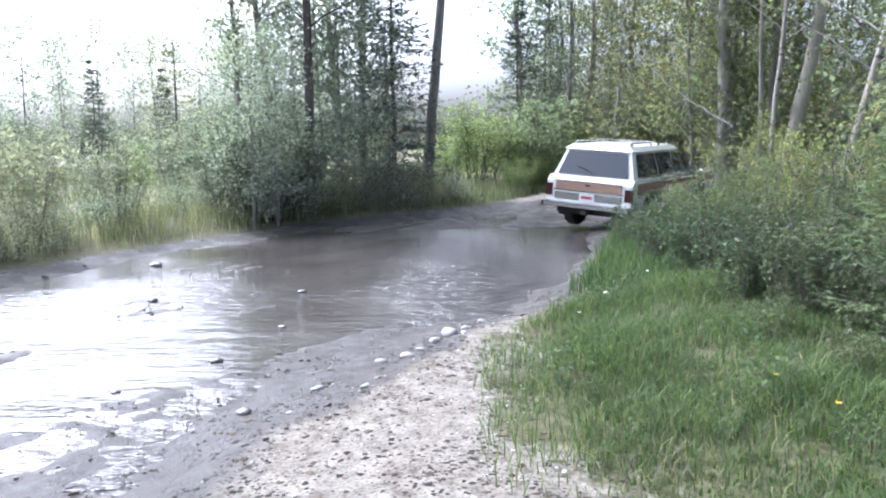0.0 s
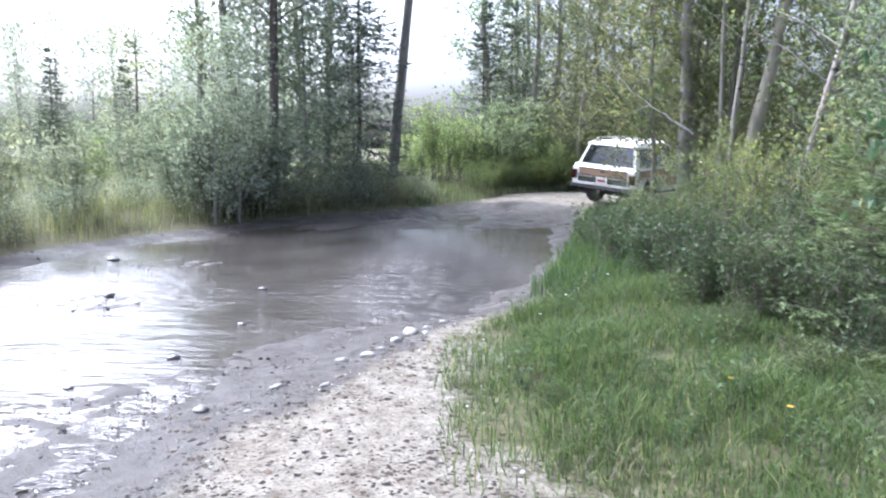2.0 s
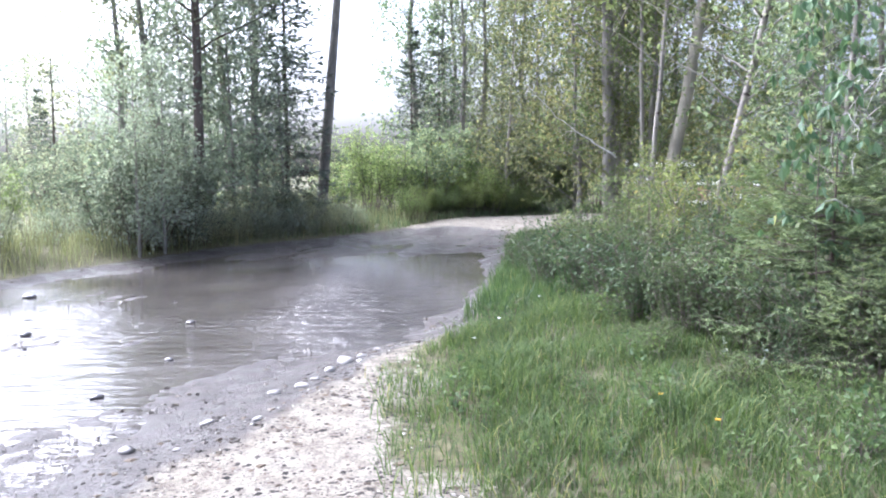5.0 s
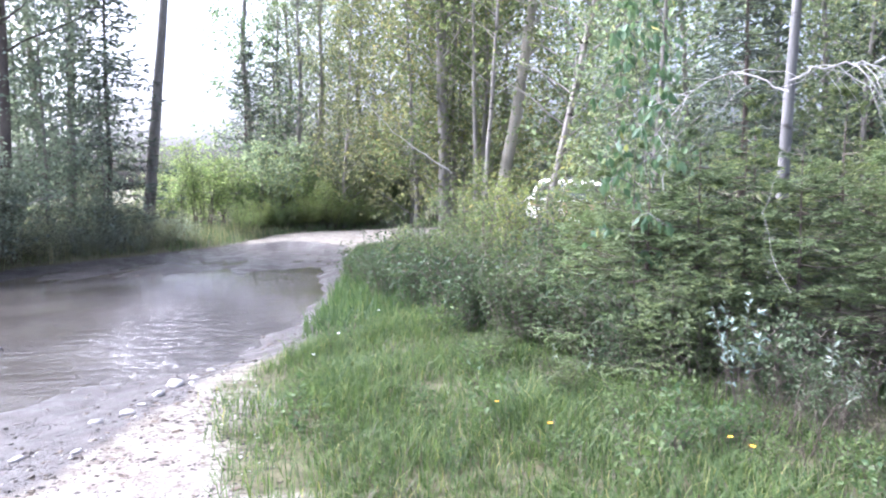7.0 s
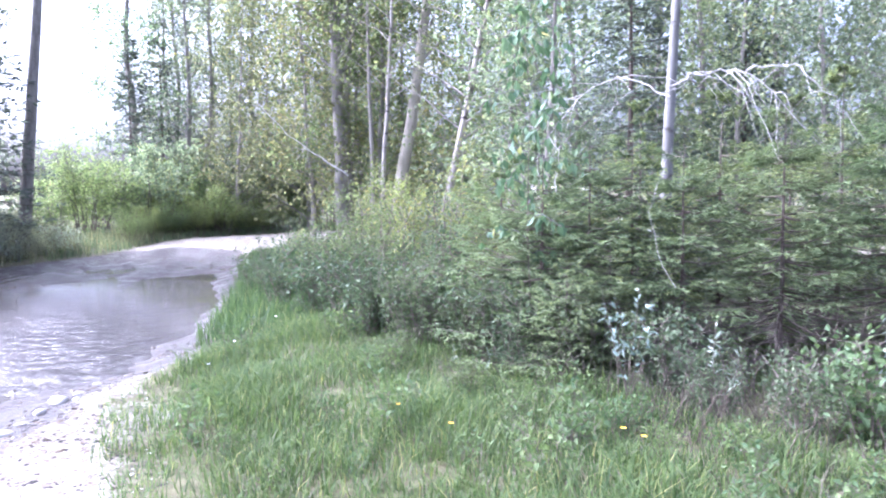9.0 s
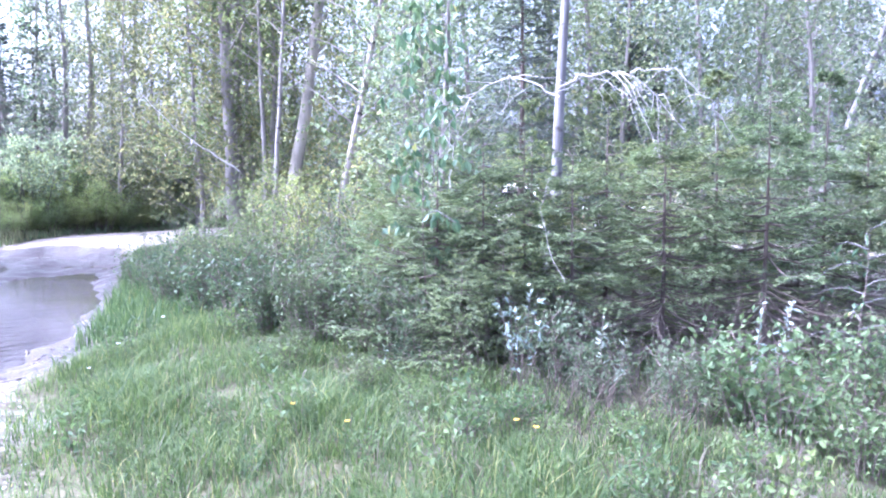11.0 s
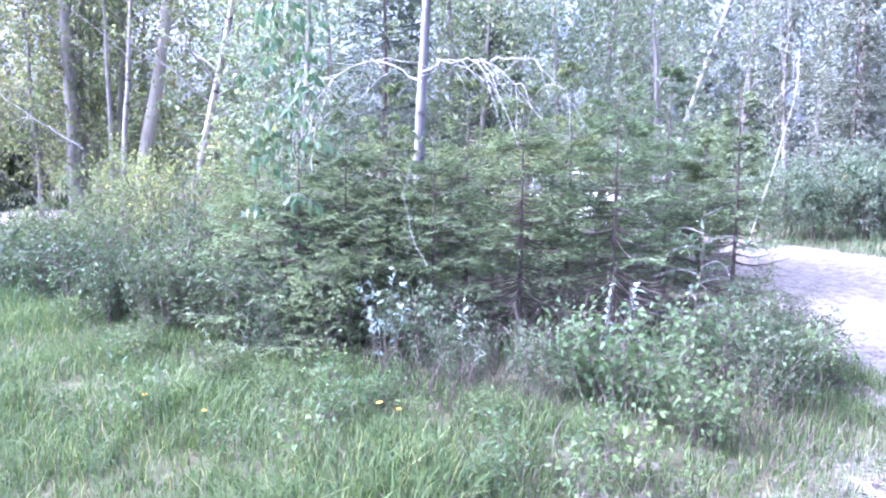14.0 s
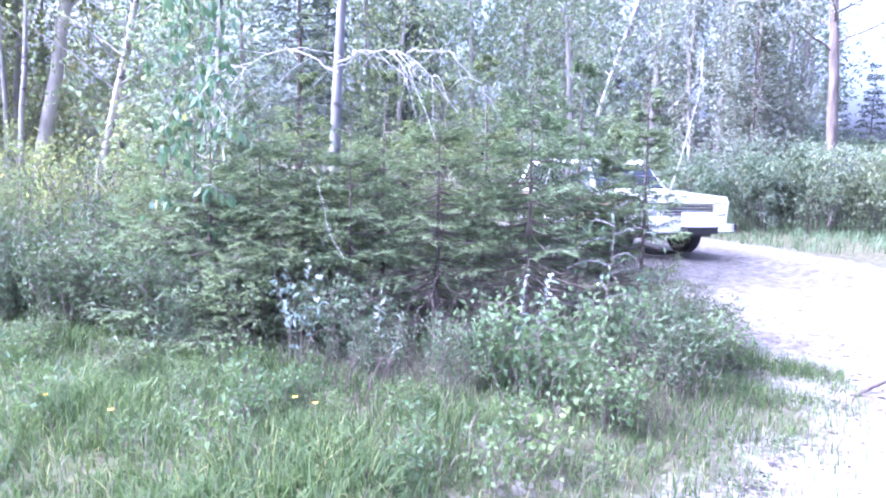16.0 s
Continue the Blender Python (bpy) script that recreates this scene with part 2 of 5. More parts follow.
# ---- the lie of the land ----
MUD = np.array([(-9.5, 1), (-7.4, 6), (-6.2, 10.4), (-5.6, 12.4), (-4.4, 15.2), (-2.9, 18.0), (-0.3, 20.0), (1.85, 21.9), (3.3, 22.3), (4.6, 20.6),
                (4.2, 17.3), (3.6, 15.9), (2.7, 12.3), (1.65, 9.1), (1.0, 7.5), (0.45, 7.0), (0.0, 6.3), (-0.45, 5.5), (-0.7, 4.85), (-1.0, 4.5),
                (-1.05, 3.5), (-1.5, 1.5), (-2.2, -3), (-9.5, -3)])
NEAR_SAND = np.array([(-2.4, -5), (-1.7, 1.5), (-1.3, 3.5), (-1.3, 4.5), (-0.6, 5.7), (0.4, 7.3), (1.35, 8.8), (1.2, 7.9), (0.55, 6.2), (0.45, 5.3),
                      (0.62, 4.1), (0.9, 3.2), (1.3, 1.0), (3.6, 1.2), (4.8, 1.1), (6.0, 0.8), (8, -5)])
LOOP = np.array([(1.7, 21.7), (3.2, 24.6), (6, 26.2), (10, 25.8), (14, 24.4), (17.8, 22.4), (20.4, 19), (21, 14), (20, 8.8), (17.6, 4.8), (15.0, 1.6), (13, -5),
                 (4, -5), (3.4, 1.0), (4.7, 1.2), (6.2, 1.5), (7.8, 2.3), (9.3, 3.3), (11.2, 4.8), (12.3, 7.8), (14.0, 12), (13.9, 16.0), (11.6, 17.8),
                 (8.5, 19.2), (6.4, 20.3), (4.4, 18.6)])


def inside(poly, x, y):
    """Signed distance to a polygon's edge, positive within."""
    x, y = np.asarray(x, float), np.asarray(y, float)
    best, odd = np.full(x.shape, 1e9), np.zeros(x.shape, bool)
    for (ax, ay), (bx, by) in zip(poly, np.roll(poly, -1, 0)):
        dx, dy = bx - ax, by - ay
        t = np.clip(((x - ax) * dx + (y - ay) * dy) / (dx * dx + dy * dy), 0, 1)
        best = np.minimum(best, np.hypot(x - ax - t * dx, y - ay - t * dy))
        odd ^= ((ay > y) != (by > y)) & (x < dx * (y - ay) / (dy + 1e-12) + ax)
    return np.where(odd, best, -best)


WAVES = {}


def lumps(x, y, size, key=0):
    """Smooth unevenness of about that size, from -1 to 1."""
    if (size, key) not in WAVES:
        g = np.random.default_rng(int(size * 1000) + key * 77)
        WAVES[size, key] = [(g.uniform(0, 6.28), g.uniform(0, 6.28), g.uniform(0.6, 1.7)) for _ in range(9)]
    total = 0
    for a, p, k in WAVES[size, key]:
        total = total + np.sin((x * math.cos(a) + y * math.sin(a)) * k * 3.1 / size + p)
    return total / 4.2


def step(x, a, b):
    t = np.clip((x - a) / (b - a), 0, 1)
    return t * t * (3 - 2 * t)


WATER_LEVEL = -0.088


def land(x, y):
    x, y = np.asarray(x, float), np.asarray(y, float)
    wob = 0.12 * lumps(x, y, 0.8) + 0.06 * lumps(x, y, 0.3)
    m, lo, sa = inside(MUD, x, y) + wob, inside(LOOP, x, y), inside(NEAR_SAND, x, y)
    z = 0.02 * lumps(x, y, 2.5) + 0.008 * lumps(x, y, 0.5)
    # road climbs out of the ford and stays a little higher on the loop
    z = z + 0.32 * np.exp(-(((x - 9) / 8) ** 2 + ((y - 24) / 4.2) ** 2))
    z = z + 0.14 * np.exp(-(((x - 14) / 3.8) ** 2 + ((y - 6) / 4) ** 2))
    z = z + 0.20 * step(-np.maximum(np.maximum(m, lo), sa), 0.1, 1.6)
    u = x * 0.42 + y * 0.91
    v = x * 0.91 - y * 0.42
    ridges = 0.04 * lumps(v * 1.0, u * 0.35, 0.7) + 0.025 * lumps(x, y, 1.6) + 0.014 * lumps(x, y, 0.33) + 0.016 * lumps(x, y, 0.17, 2) + 0.02 * lumps(v, u * 0.12, 0.3, 4)
    pools = 0.10 * np.exp(-(((x + 2.75) / 1.0) ** 2 + ((y - 6.3) / 1.3) ** 2)) + 0.12 * np.exp(-(((v + 3.7) / 1.25) ** 2 + ((u - 9.8) / 4.2) ** 2))
    bar = 0.07 * np.exp(-((v + 4.4 + 0.2 * lumps(x, y, 1.2)) / 0.35) ** 2) * np.exp(-((u - 5.4) / 2.2) ** 2)
    far = 0.05 * step(y, 14, 20)
    ridges = ridges * (1 - 0.65 * step(y, 7.0, 9.5) * step(y, 19, 15))
    wet = -0.105 + ridges - pools + bar + far
    # a shelf of churned mud between the pool and the sand
    s = ((x + 2.64) * 1.37 - (y - 4.35) * 0.96) / 1.67 + 0.12 * lumps(x, y, 0.6, 9)
    churn = step(s, -0.42, -0.05) * step(y, 10.5, 6.5)
    wet = wet * (1 - churn) + churn * (-0.080 - 0.022 * np.exp(-(((x + 1.75) / 0.65) ** 2 + ((y - 4.1) / 0.9) ** 2)) + 0.006 * lumps(x, y, 0.22, 3) + 0.012 * lumps(x, y, 0.12, 3) + 0.012 * lumps(v, u * 0.3, 0.4, 6) + 0.02 * step(s, 0.8, 1.6))
    k = step(m, -0.05, 0.75)
    z = z * (1 - k) + (wet + z * 0.2 * (y > 18)) * k
    rut = np.exp(-((np.abs(lo - 2.9) - 0.75) / 0.22) ** 2) * step(lo, 0.3, 1.2)
    return z - 0.06 * rut * (1 - k)


def spaced(bands, reach):
    """Grid lines: fine within the bands (start, step), wider and wider beyond them."""
    mid = [v for (a, s), (b, _) in zip(bands, bands[1:]) for v in np.arange(a, b - s * 0.4, s)] + [bands[-1][0]]
    lo, hi, d = bands[0][0], bands[-1][0], 0.2
    out_lo, out_hi = [], []
    while lo > -reach or hi < reach:
        d *= 1.35
        lo, hi = lo - d, hi + d
        out_lo.append(lo)
        out_hi.append(hi)
    return np.array(out_lo[::-1] + mid + out_hi)


def build_ground():
    gx = spaced([(-9.5, 0.2), (-6.5, 0.075), (1.2, 0.2), (18.5, 0)], 900)
    gy = spaced([(-2, 0.2), (3.2, 0.075), (11.5, 0.17), (27, 0)], 900)
    x, y = np.meshgrid(gx, gy)
    z = land(x, y)
    nx, ny = len(gx), len(gy)
    i, j = np.meshgrid(np.arange(nx - 1), np.arange(ny - 1))
    q = np.stack([j * nx + i, j * nx + i + 1, (j + 1) * nx + i + 1, (j + 1) * nx + i], -1).reshape(-1, 4)
    ob = piece("ground", np.stack([x, y, z], -1).reshape(-1, 3), q, EARTH, smooth=True, kind="structure", label="sandy forest ground with a wet muddy track")
    wob = 0.12 * lumps(x, y, 0.8) + 0.06 * lumps(x, y, 0.3) + 0.05 * lumps(x, y, 0.45, 3)
    mud = np.clip(0.5 + 1.6 * (inside(MUD, x, y) + wob), 0, 1)
    sand = np.clip(0.5 + 0.7 * (np.maximum(inside(NEAR_SAND, x, y), inside(LOOP, x, y)) + 2.2 * wob), 0, 1)
    for name, values in (("mud", mud), ("sand", sand)):
        at = ob.data.attributes.new(name, "FLOAT", "POINT")
        at.data.foreach_set("value", values.ravel().astype(np.float32))
    px, py = np.meshgrid(np.arange(-9.5, 5.2, 0.35), np.arange(-3, 23, 0.35))
    px, py = px.ravel(), py.ravel()
    keep = inside(MUD, px, py) > -0.5
    c = np.stack([px[keep], py[keep]], 1)
    v = (c[:, None] + np.array([(-.175, -.175), (.175, -.175), (.175, .175), (-.175, .175)])[None]).reshape(-1, 2)
    v3 = np.concatenate([v, np.full((len(v), 1), WATER_LEVEL)], 1)
    uniq, inv = np.unique(v3.round(4), axis=0, return_inverse=True)
    water = piece("water", uniq, inv.reshape(-1, 4), WATER, smooth=True, kind="structure", label="shallow brown rippled puddle water")
    wx, wy = uniq[:, 0], uniq[:, 1]
    spot = lambda cx, cy, rx, ry: np.exp(-(((wx - cx) / rx) ** 2 + ((wy - cy) / ry) ** 2))
    rough = 0.04 + 0.95 * spot(0.4, 10.2, 0.85, 3.4) + 0.2 * spot(-4.0, 8.8, 1.9, 1.6) + 0.8 * spot(-1.7, 4.1, 0.8, 0.9) + 0.045 * lumps(wx, wy, 1.1, 3)
    at = water.data.attributes.new("riffle", "FLOAT", "POINT")
    at.data.foreach_set("value", np.clip(rough, 0.012, 1).astype(np.float32))
    return ob


ground = build_ground()

# ---- plants ----


def base(name, label, category, group=""):
    ob = new(name)
    ob.empty_display_size = 0.2
    return tagged(ob, label, category, group)


def foliage(parent, name, p, out, length, width, material, droop=-0.15, fold=0.25, up=0.7, label=""):
    axis = rng.normal(size=p.shape) * 0.7 + out + np.array([0, 0, droop])
    n = len(p)
    v, f = leaf_arrays(p, axis, length * rng.uniform(0.65, 1.25, n), width * rng.uniform(0.7, 1.2, n), fold, up)
    return piece(name, v, f, material, parent, label, kind="stuff")


def broadleaf(name, label, h, r, crown, limbs, spread, leaves, leaf, material, bark, lean=(0.0, 0.0), scatter=0.2, rise=0.5):
    tree = base(name, label, "tree", "forest trees")
    trunk = bent((0, 0, -0.15), (lean[0] * h, lean[1] * h, h), 0, 0.05, 11)
    t = Tubes(9)
    t.add(trunk, r * (1.15 - 0.95 * np.linspace(0, 1, 11) ** 0.9))
    t.make("trunk", bark, tree)
    b = Tubes(3)
    pts, outs = [], []
    for i in range(limbs):
        f = crown + (0.98 - crown) * (i + rng.uniform(0, 1)) / limbs
        a = i * 2.4 + rng.uniform(-0.5, 0.5)
        s = along(trunk, np.array([f]))[0]
        g = (f - crown) / (1 - crown)
        length = spread * (1 - 0.62 * g) * rng.uniform(0.55, 1.15)
        d = np.array([math.cos(a), math.sin(a), rise + 0.5 * g])
        e = s + d * length
        limb = bent(s, e, 0.06 * length, 0.16, 7)
        b.add(limb, r * 0.30 * (1 - 0.6 * g) * np.linspace(1, 0.15, 7))
        for _ in range(4):
            q = rng.uniform(0.25, 1)
            s2 = along(limb, np.array([q]))[0]
            d2 = d * 0.5 + rng.normal(size=3) * 0.55
            tw = bent(s2, s2 + d2 * length * 0.42, 0, 0.2, 4)
            b.add(tw, r * 0.09 * np.linspace(1, 0.2, 4))
            n = max(3, int(leaves / limbs / 6))
            pts.append(along(tw, rng.uniform(0.1, 1, n)) + rng.normal(size=(n, 3)) * scatter * 0.6)
            outs.append(np.repeat(d2[None], n, 0))
        n = max(3, int(leaves / limbs / 6))
        pts.append(along(limb, rng.uniform(0.3, 1, n)) + rng.normal(size=(n, 3)) * scatter)
        outs.append(np.repeat(d[None], n, 0))
    tagged(b.make("branch", bark, tree), kind="stuff")
    foliage(tree, "crown", np.concatenate(pts), np.concatenate(outs) * 0.4, leaf, leaf * 0.62, material)
    return tree


def shrub(name, label, h, w, stems, leaves, leaf, material, bark=None, slim=0.55, low=0.12):
    bush = base(name, label, "bush", "bushes")
    b = Tubes(3)
    pts, outs = [], []
    per = max(2, leaves // (stems * 6))
    for i in range(stems):
        a, s = i * 2.4 + rng.uniform(-0.4, 0.4), rng.uniform(0.15, 1) ** 0.7
        root = np.array([math.cos(a), math.sin(a), 0]) * w * 0.16 * s
        top = np.array([math.cos(a) * w * 0.5 * s, math.sin(a) * w * 0.5 * s, h * rng.uniform(0.6, 1.05) * (1.05 - 0.35 * s)])
        st = bent(root - [0, 0, 0.08], top, 0.08 * h, 0.14, 7)
        b.add(st, 0.012 * (0.5 + h / 3) * min(1.0, h / 0.8) * np.linspace(1, 0.2, 7))
        for k in range(5):
            q = rng.uniform(low + 0.08, 0.97)
            s2 = along(st, np.array([q]))[0]
            aa = rng.uniform(0, 6.28)
            d2 = np.array([math.cos(aa), math.sin(aa), rng.uniform(-0.1, 0.8)]) * w * rng.uniform(0.12, 0.3)
            tw = bent(s2, s2 + d2, 0.02, 0.2, 4)
            b.add(tw, 0.006 * (0.5 + h / 3) * min(1.0, h / 0.8) * np.linspace(1, 0.25, 4))
            pts.append(along(tw, rng.uniform(0.05, 1, per)) + rng.normal(size=(per, 3)) * leaf * 0.9)
            outs.append(np.repeat(d2[None] / np.linalg.norm(d2), per, 0))
        pts.append(along(st, rng.uniform(low, 1, per)) + rng.normal(size=(per, 3)) * leaf)
        outs.append(np.repeat((top / np.linalg.norm(top))[None], per, 0))
    tagged(b.make("stem", bark or TWIG, bush), kind="stuff")
    p = np.concatenate(pts)
    p[:, 2] = np.maximum(p[:, 2], 0.03)
    foliage(bush, "foliage", p, np.concatenate(outs) * 0.5, leaf, leaf * slim, material)
    return bush


def spruce(name, label, h, w, low, whorls, per, twigs, needles, material, tip=None, size=0.055, droop=0.12, dead=0.0, slim=0.26, bare=0.16, wood=None):
    """A spruce: whorls of drooping boughs, each a flat spray of needled twigs. dead: the height below which the boughs are bare."""
    tree = base(name, label, "tree", "spruces")
    t = Tubes(8)
    trunk = bent((0, 0, -0.12), (0, 0, h), 0, 0.015, 9)
    t.add(trunk, (0.006 + h * 0.0085) * (1.05 - np.linspace(0, 1, 9)))
    t.make("trunk", BARK_DARK, tree)
    b = Tubes(3)
    pts, axes, tips, taxes = [], [], [], []
    for i in range(whorls):
        g = (i + rng.uniform(0, 0.9)) / whorls
        z = low + (h * 0.985 - low) * g
        length0 = w * 0.5 * (1 - g) ** 1.0 + 0.05 * w
        for j in range(per):
            a = j * 6.283 / per + i * 1.1 + rng.uniform(-0.5, 0.5)
            z = low + (h * 0.985 - low) * min(0.99, g + rng.uniform(-0.5, 0.5) / whorls)
            length = length0 * rng.uniform(0.65, 1.15)
            if g > 0.78 and rng.uniform() < 0.55:
                continue
            d = np.array([math.cos(a), math.sin(a), 0.0])
            e = d * length + np.array([0, 0, z + length * (0.45 * g - droop + rng.uniform(-0.14, 0.16))])
            br = bent((0, 0, z), e, -0.10 * length, 0.05, 6)
            b.add(br, (0.004 + 0.010 * length) * np.linspace(1, 0.2, 6))
            if z < dead and rng.uniform() < 0.8:
                for _ in range(4):
                    s = along(br, np.array([rng.uniform(0.2, 0.9)]))[0]
                    dd = d + rng.normal(size=3) * np.array([0.7, 0.7, 0.45])
                    b.add(bent(s, s + dd * length * 0.35, -0.03, 0.2, 4), 0.0028 * np.linspace(1, 0.3, 4))
                continue
            side = np.array([-d[1], d[0], 0])
            for k in range(twigs):
                q = bare + (1 - bare) * (k + 0.5) / twigs
                s = along(br, np.array([q]))[0]
                sgn = 1 if k % 2 else -1
                tl = length * (0.50 * (1 - q) + 0.13)
                dd = d * 0.75 + side * sgn * 0.8 + np.array([0, 0, rng.uniform(-0.26, 0.06)])
                tw = bent(s, s + dd * tl, -0.04 * tl, 0.08, 4)
                u = rng.uniform(0, 1, needles)
                axis = dd[None] * 0.9 + rng.normal(size=(needles, 3)) * np.array([0.42, 0.42, 0.24])
                p = along(tw, u)
                late = (u > (0.3 if q > 0.6 else 0.7)) if tip else np.zeros(needles, bool)
                pts.append(p[~late])
                axes.append(axis[~late])
                tips.append(p[late])
                taxes.append(axis[late])
            u = rng.uniform(bare + 0.04, 1, needles)
            pts.append(along(br, u))
            axes.append(d[None] + rng.normal(size=(needles, 3)) * 0.5)
    tagged(b.make("bough", wood or BARK_DARK, tree), kind="stuff")
    p, ax = np.concatenate(pts), np.concatenate(axes)
    v, f = leaf_arrays(p, ax, size * rng.uniform(0.7, 1.25, len(p)), size * slim, 0.15, 1.3)
    piece("needles", v, f, material, tree, kind="stuff")
    if tip:
        p, ax = np.concatenate(tips), np.concatenate(taxes)
        v, f = leaf_arrays(p, ax, size * rng.uniform(0.7, 1.2, len(p)), size * slim * 1.15, 0.15, 1.5)
        piece("shoot", v, f, tip, tree, "pale green young shoots", kind="stuff")
    return tree


STOCK, USED = {}, set()


def plant(key, x, y, size=1.0, turn=None, tilt=0.0, sink=0.0):
    """Sets a plant of the stock on the ground; the first one is the pattern itself."""
    turn = rng.uniform(0, 360) if turn is None else turn
    m = pose(x, y, float(land(x, y)) - sink, tilt, 0, turn)
    first = STOCK[key]
    if key not in USED:
        USED.add(key)
        first.matrix_basis = m @ Matrix.Scale(size, 4)
        return first
    return copy_thing(first, m @ Matrix.Scale(size / first.scale[0], 4))


def polar(turn, away):
    return away * math.sin(radians(turn)), away * math.cos(radians(turn))


def clear(x, y, margin=0.4):
    return max(float(inside(MUD, x, y)), float(inside(LOOP, x, y)), float(inside(NEAR_SAND, x, y))) < -margin


for k, (h, w, leaf, material) in enumerate([(2.2, 2.0, 0.062, LEAF_WILLOW), (1.7, 1.8, 0.058, LEAF_WILLOW), (2.5, 2.0, 0.07, LEAF_POPLAR), (1.5, 1.5, 0.05, LEAF_SHRUB)]):
    STOCK["bush%d" % k] = shrub(["willow_bush", "willow_bush", "poplar_bush", "rose_bush"][k], ["grey-green willow bush with thin leaning stems", "low grey-green willow bush in rough grass",
        "young leafy poplar thicket with many stems", "dense dark green wild rose bush"][k], h, w, 15, [2400, 2000, 2400, 2000][k], leaf, material)
STOCK["bank"] = shrub("silver_willow", "pale silvery willow bush on the muddy bank", 1.7, 1.9, 13, 1150, 0.075, LEAF_PALE, None, 0.55, 0.04)
STOCK["yellow"] = shrub("birch_bush", "yellowish green young birch bush with fine twigs", 2.3, 1.7, 10, 2300, 0.058, LEAF_YELLOW)
STOCK["bright"] = shrub("alder_bush", "bright light green alder bush beside the track", 3.4, 2.8, 14, 2300, 0.12, LEAF_BRIGHT)
STOCK["farbush"] = shrub("hazel_bush", "soft green bush at the edge of the woods", 4.2, 3.4, 11, 1600, 0.185, LEAF_POPLAR)
STOCK["farwillow"] = shrub("sallow_bush", "pale grey-green sallow bush at the wood's edge", 4.0, 3.4, 11, 1350, 0.185, LEAF_WILLOW)
STOCK["low"] = shrub("low_herb_bush", "low leafy green undergrowth plant", 0.75, 0.9, 10, 900, 0.05, LEAF_SHRUB)
STOCK["pop0"] = broadleaf("poplar_tree", "tall slender poplar with grey bark and light leaves", 11.5, 0.15, 0.16, 30, 2.3, 3900, 0.15, LEAF_POPLAR, BARK_POPLAR, (0.02, 0.01), 0.28)
STOCK["pop1"] = broadleaf("poplar_tree", "tall slender poplar with grey bark and sparse leaves", 10.5, 0.12, 0.12, 28, 2.0, 3300, 0.145, LEAF_WILLOW, BARK_POPLAR, (-0.03, 0.02), 0.28)
STOCK["pop2"] = broadleaf("aspen_tree", "aspen with yellowish green leaves at the wood's edge", 9.5, 0.11, 0.10, 32, 2.3, 4800, 0.12, LEAF_YELLOW, BARK_POPLAR, (0.03, -0.02), 0.28)
STOCK["leafy"] = broadleaf("young_poplar", "leafy young poplar behind the spruces", 7.0, 0.055, 0.10, 38, 1.5, 6000, 0.095, LEAF_POPLAR, BARK_POPLAR, (0.02, 0.0), 0.28)
STOCK["grove"] = broadleaf("grove_poplar", "dense young poplar with dull olive leaves", 8.5, 0.06, 0.08, 40, 1.9, 5200, 0.125, LEAF_OLIVE, BARK_POPLAR, (0.02, 0.0), 0.34)
STOCK["soft"] = broadleaf("soft_poplar", "grey-green leafy poplar on the far bank", 7.5, 0.06, 0.05, 30, 1.8, 2600, 0.16, LEAF_PALE, BARK_POPLAR, (-0.02, 0.0), 0.34)
# these two carry the needles with haze in their colour
STOCK["farspruce"] = spruce("far_spruce", "dark ragged spruce among the poplars", 8.5, 3.0, 0.6, 27, 6, 5, 6, NEEDLE_HAZY, None, 0.21, 0.10)
STOCK["thinspruce"] = spruce("thin_spruce", "thin dying spruce with gaps between its boughs", 8.0, 2.4, 1.2, 24, 4, 3, 4, NEEDLE_HAZY, None, 0.15, 0.05)
for k, (h, w) in enumerate([(2.4, 1.9), (2.0, 1.8), (2.9, 2.0)]):
    STOCK["spruce%d" % k] = spruce("young_spruce", "young dense spruce with pale shoot tips and bare lower stem", h, w, 0.2, 17, 6, 12, 22, NEEDLE, NEEDLE_TIP, 0.052, 0.10, [0.7, 0.2, 0.8][k], 0.16, 0.2, TWIG)

STOCK["slender"] = spruce("slender_spruce", "slender young spruce with short boughs at the thicket's end", 2.35, 0.95, 0.5, 18, 6, 9, 14, NEEDLE, NEEDLE_TIP, 0.055, 0.05, 0.9, 0.15, 0.25, TWIG)

# the far woods beyond the ford and the loop
for key, turn, away, size in [("pop1", -12.2, 20.5, 0.95), ("pop1", -14.6, 20.8, 0.85), ("pop1", -7.5, 22, 1.0),
                              ("farspruce", -3.6, 21.5, 1.05), ("pop1", -5.8, 23, 1.05), ("farspruce", 5.6, 30, 0.85), ("farspruce", 7.6, 33, 1.0),
                              ("thinspruce", -18.9, 24, 0.72), ("pop1", 10.5, 31, 1.0), ("pop0", 8.5, 35, 1.0)]:
    plant(key, *polar(turn, away), size)
for i in range(50):
    turn = -6 + 90 * (i + rng.uniform(0, 1)) / 50
    if turn < 3.2:
        continue
    reach = 30 if turn < 30 else 27 if turn < 60 else 25
    away = reach + rng.uniform(0, 9)
    if turn > 77.5 and away < 45:
        continue
    x, y = polar(turn, away)
    if clear(x, y, 0.8):
        plant(["pop2", "pop0", "pop2", "pop1", "pop0"][i % 5] if turn < 48 else ["pop1", "pop0", "pop1"][i % 3], x, y, rng.uniform(0.8, 1.15))
for i in range(48):
    turn = 0 + 88 * (i + rng.uniform(0, 1)) / 48
    x, y = polar(turn, (26.5 if turn < 35 else 25 if turn < 52 else 23.0 if turn < 66 else 20.5) + rng.uniform(0, 5))
    if clear(x, y, 0.9):
        plant(["farbush", "bright", "farwillow", "farbush"][i % 4] if turn < 50 else ["farwillow", "farbush"][i % 2], x, y, rng.uniform(0.6, 1.05) * (0.72 if turn > 66 else 1))
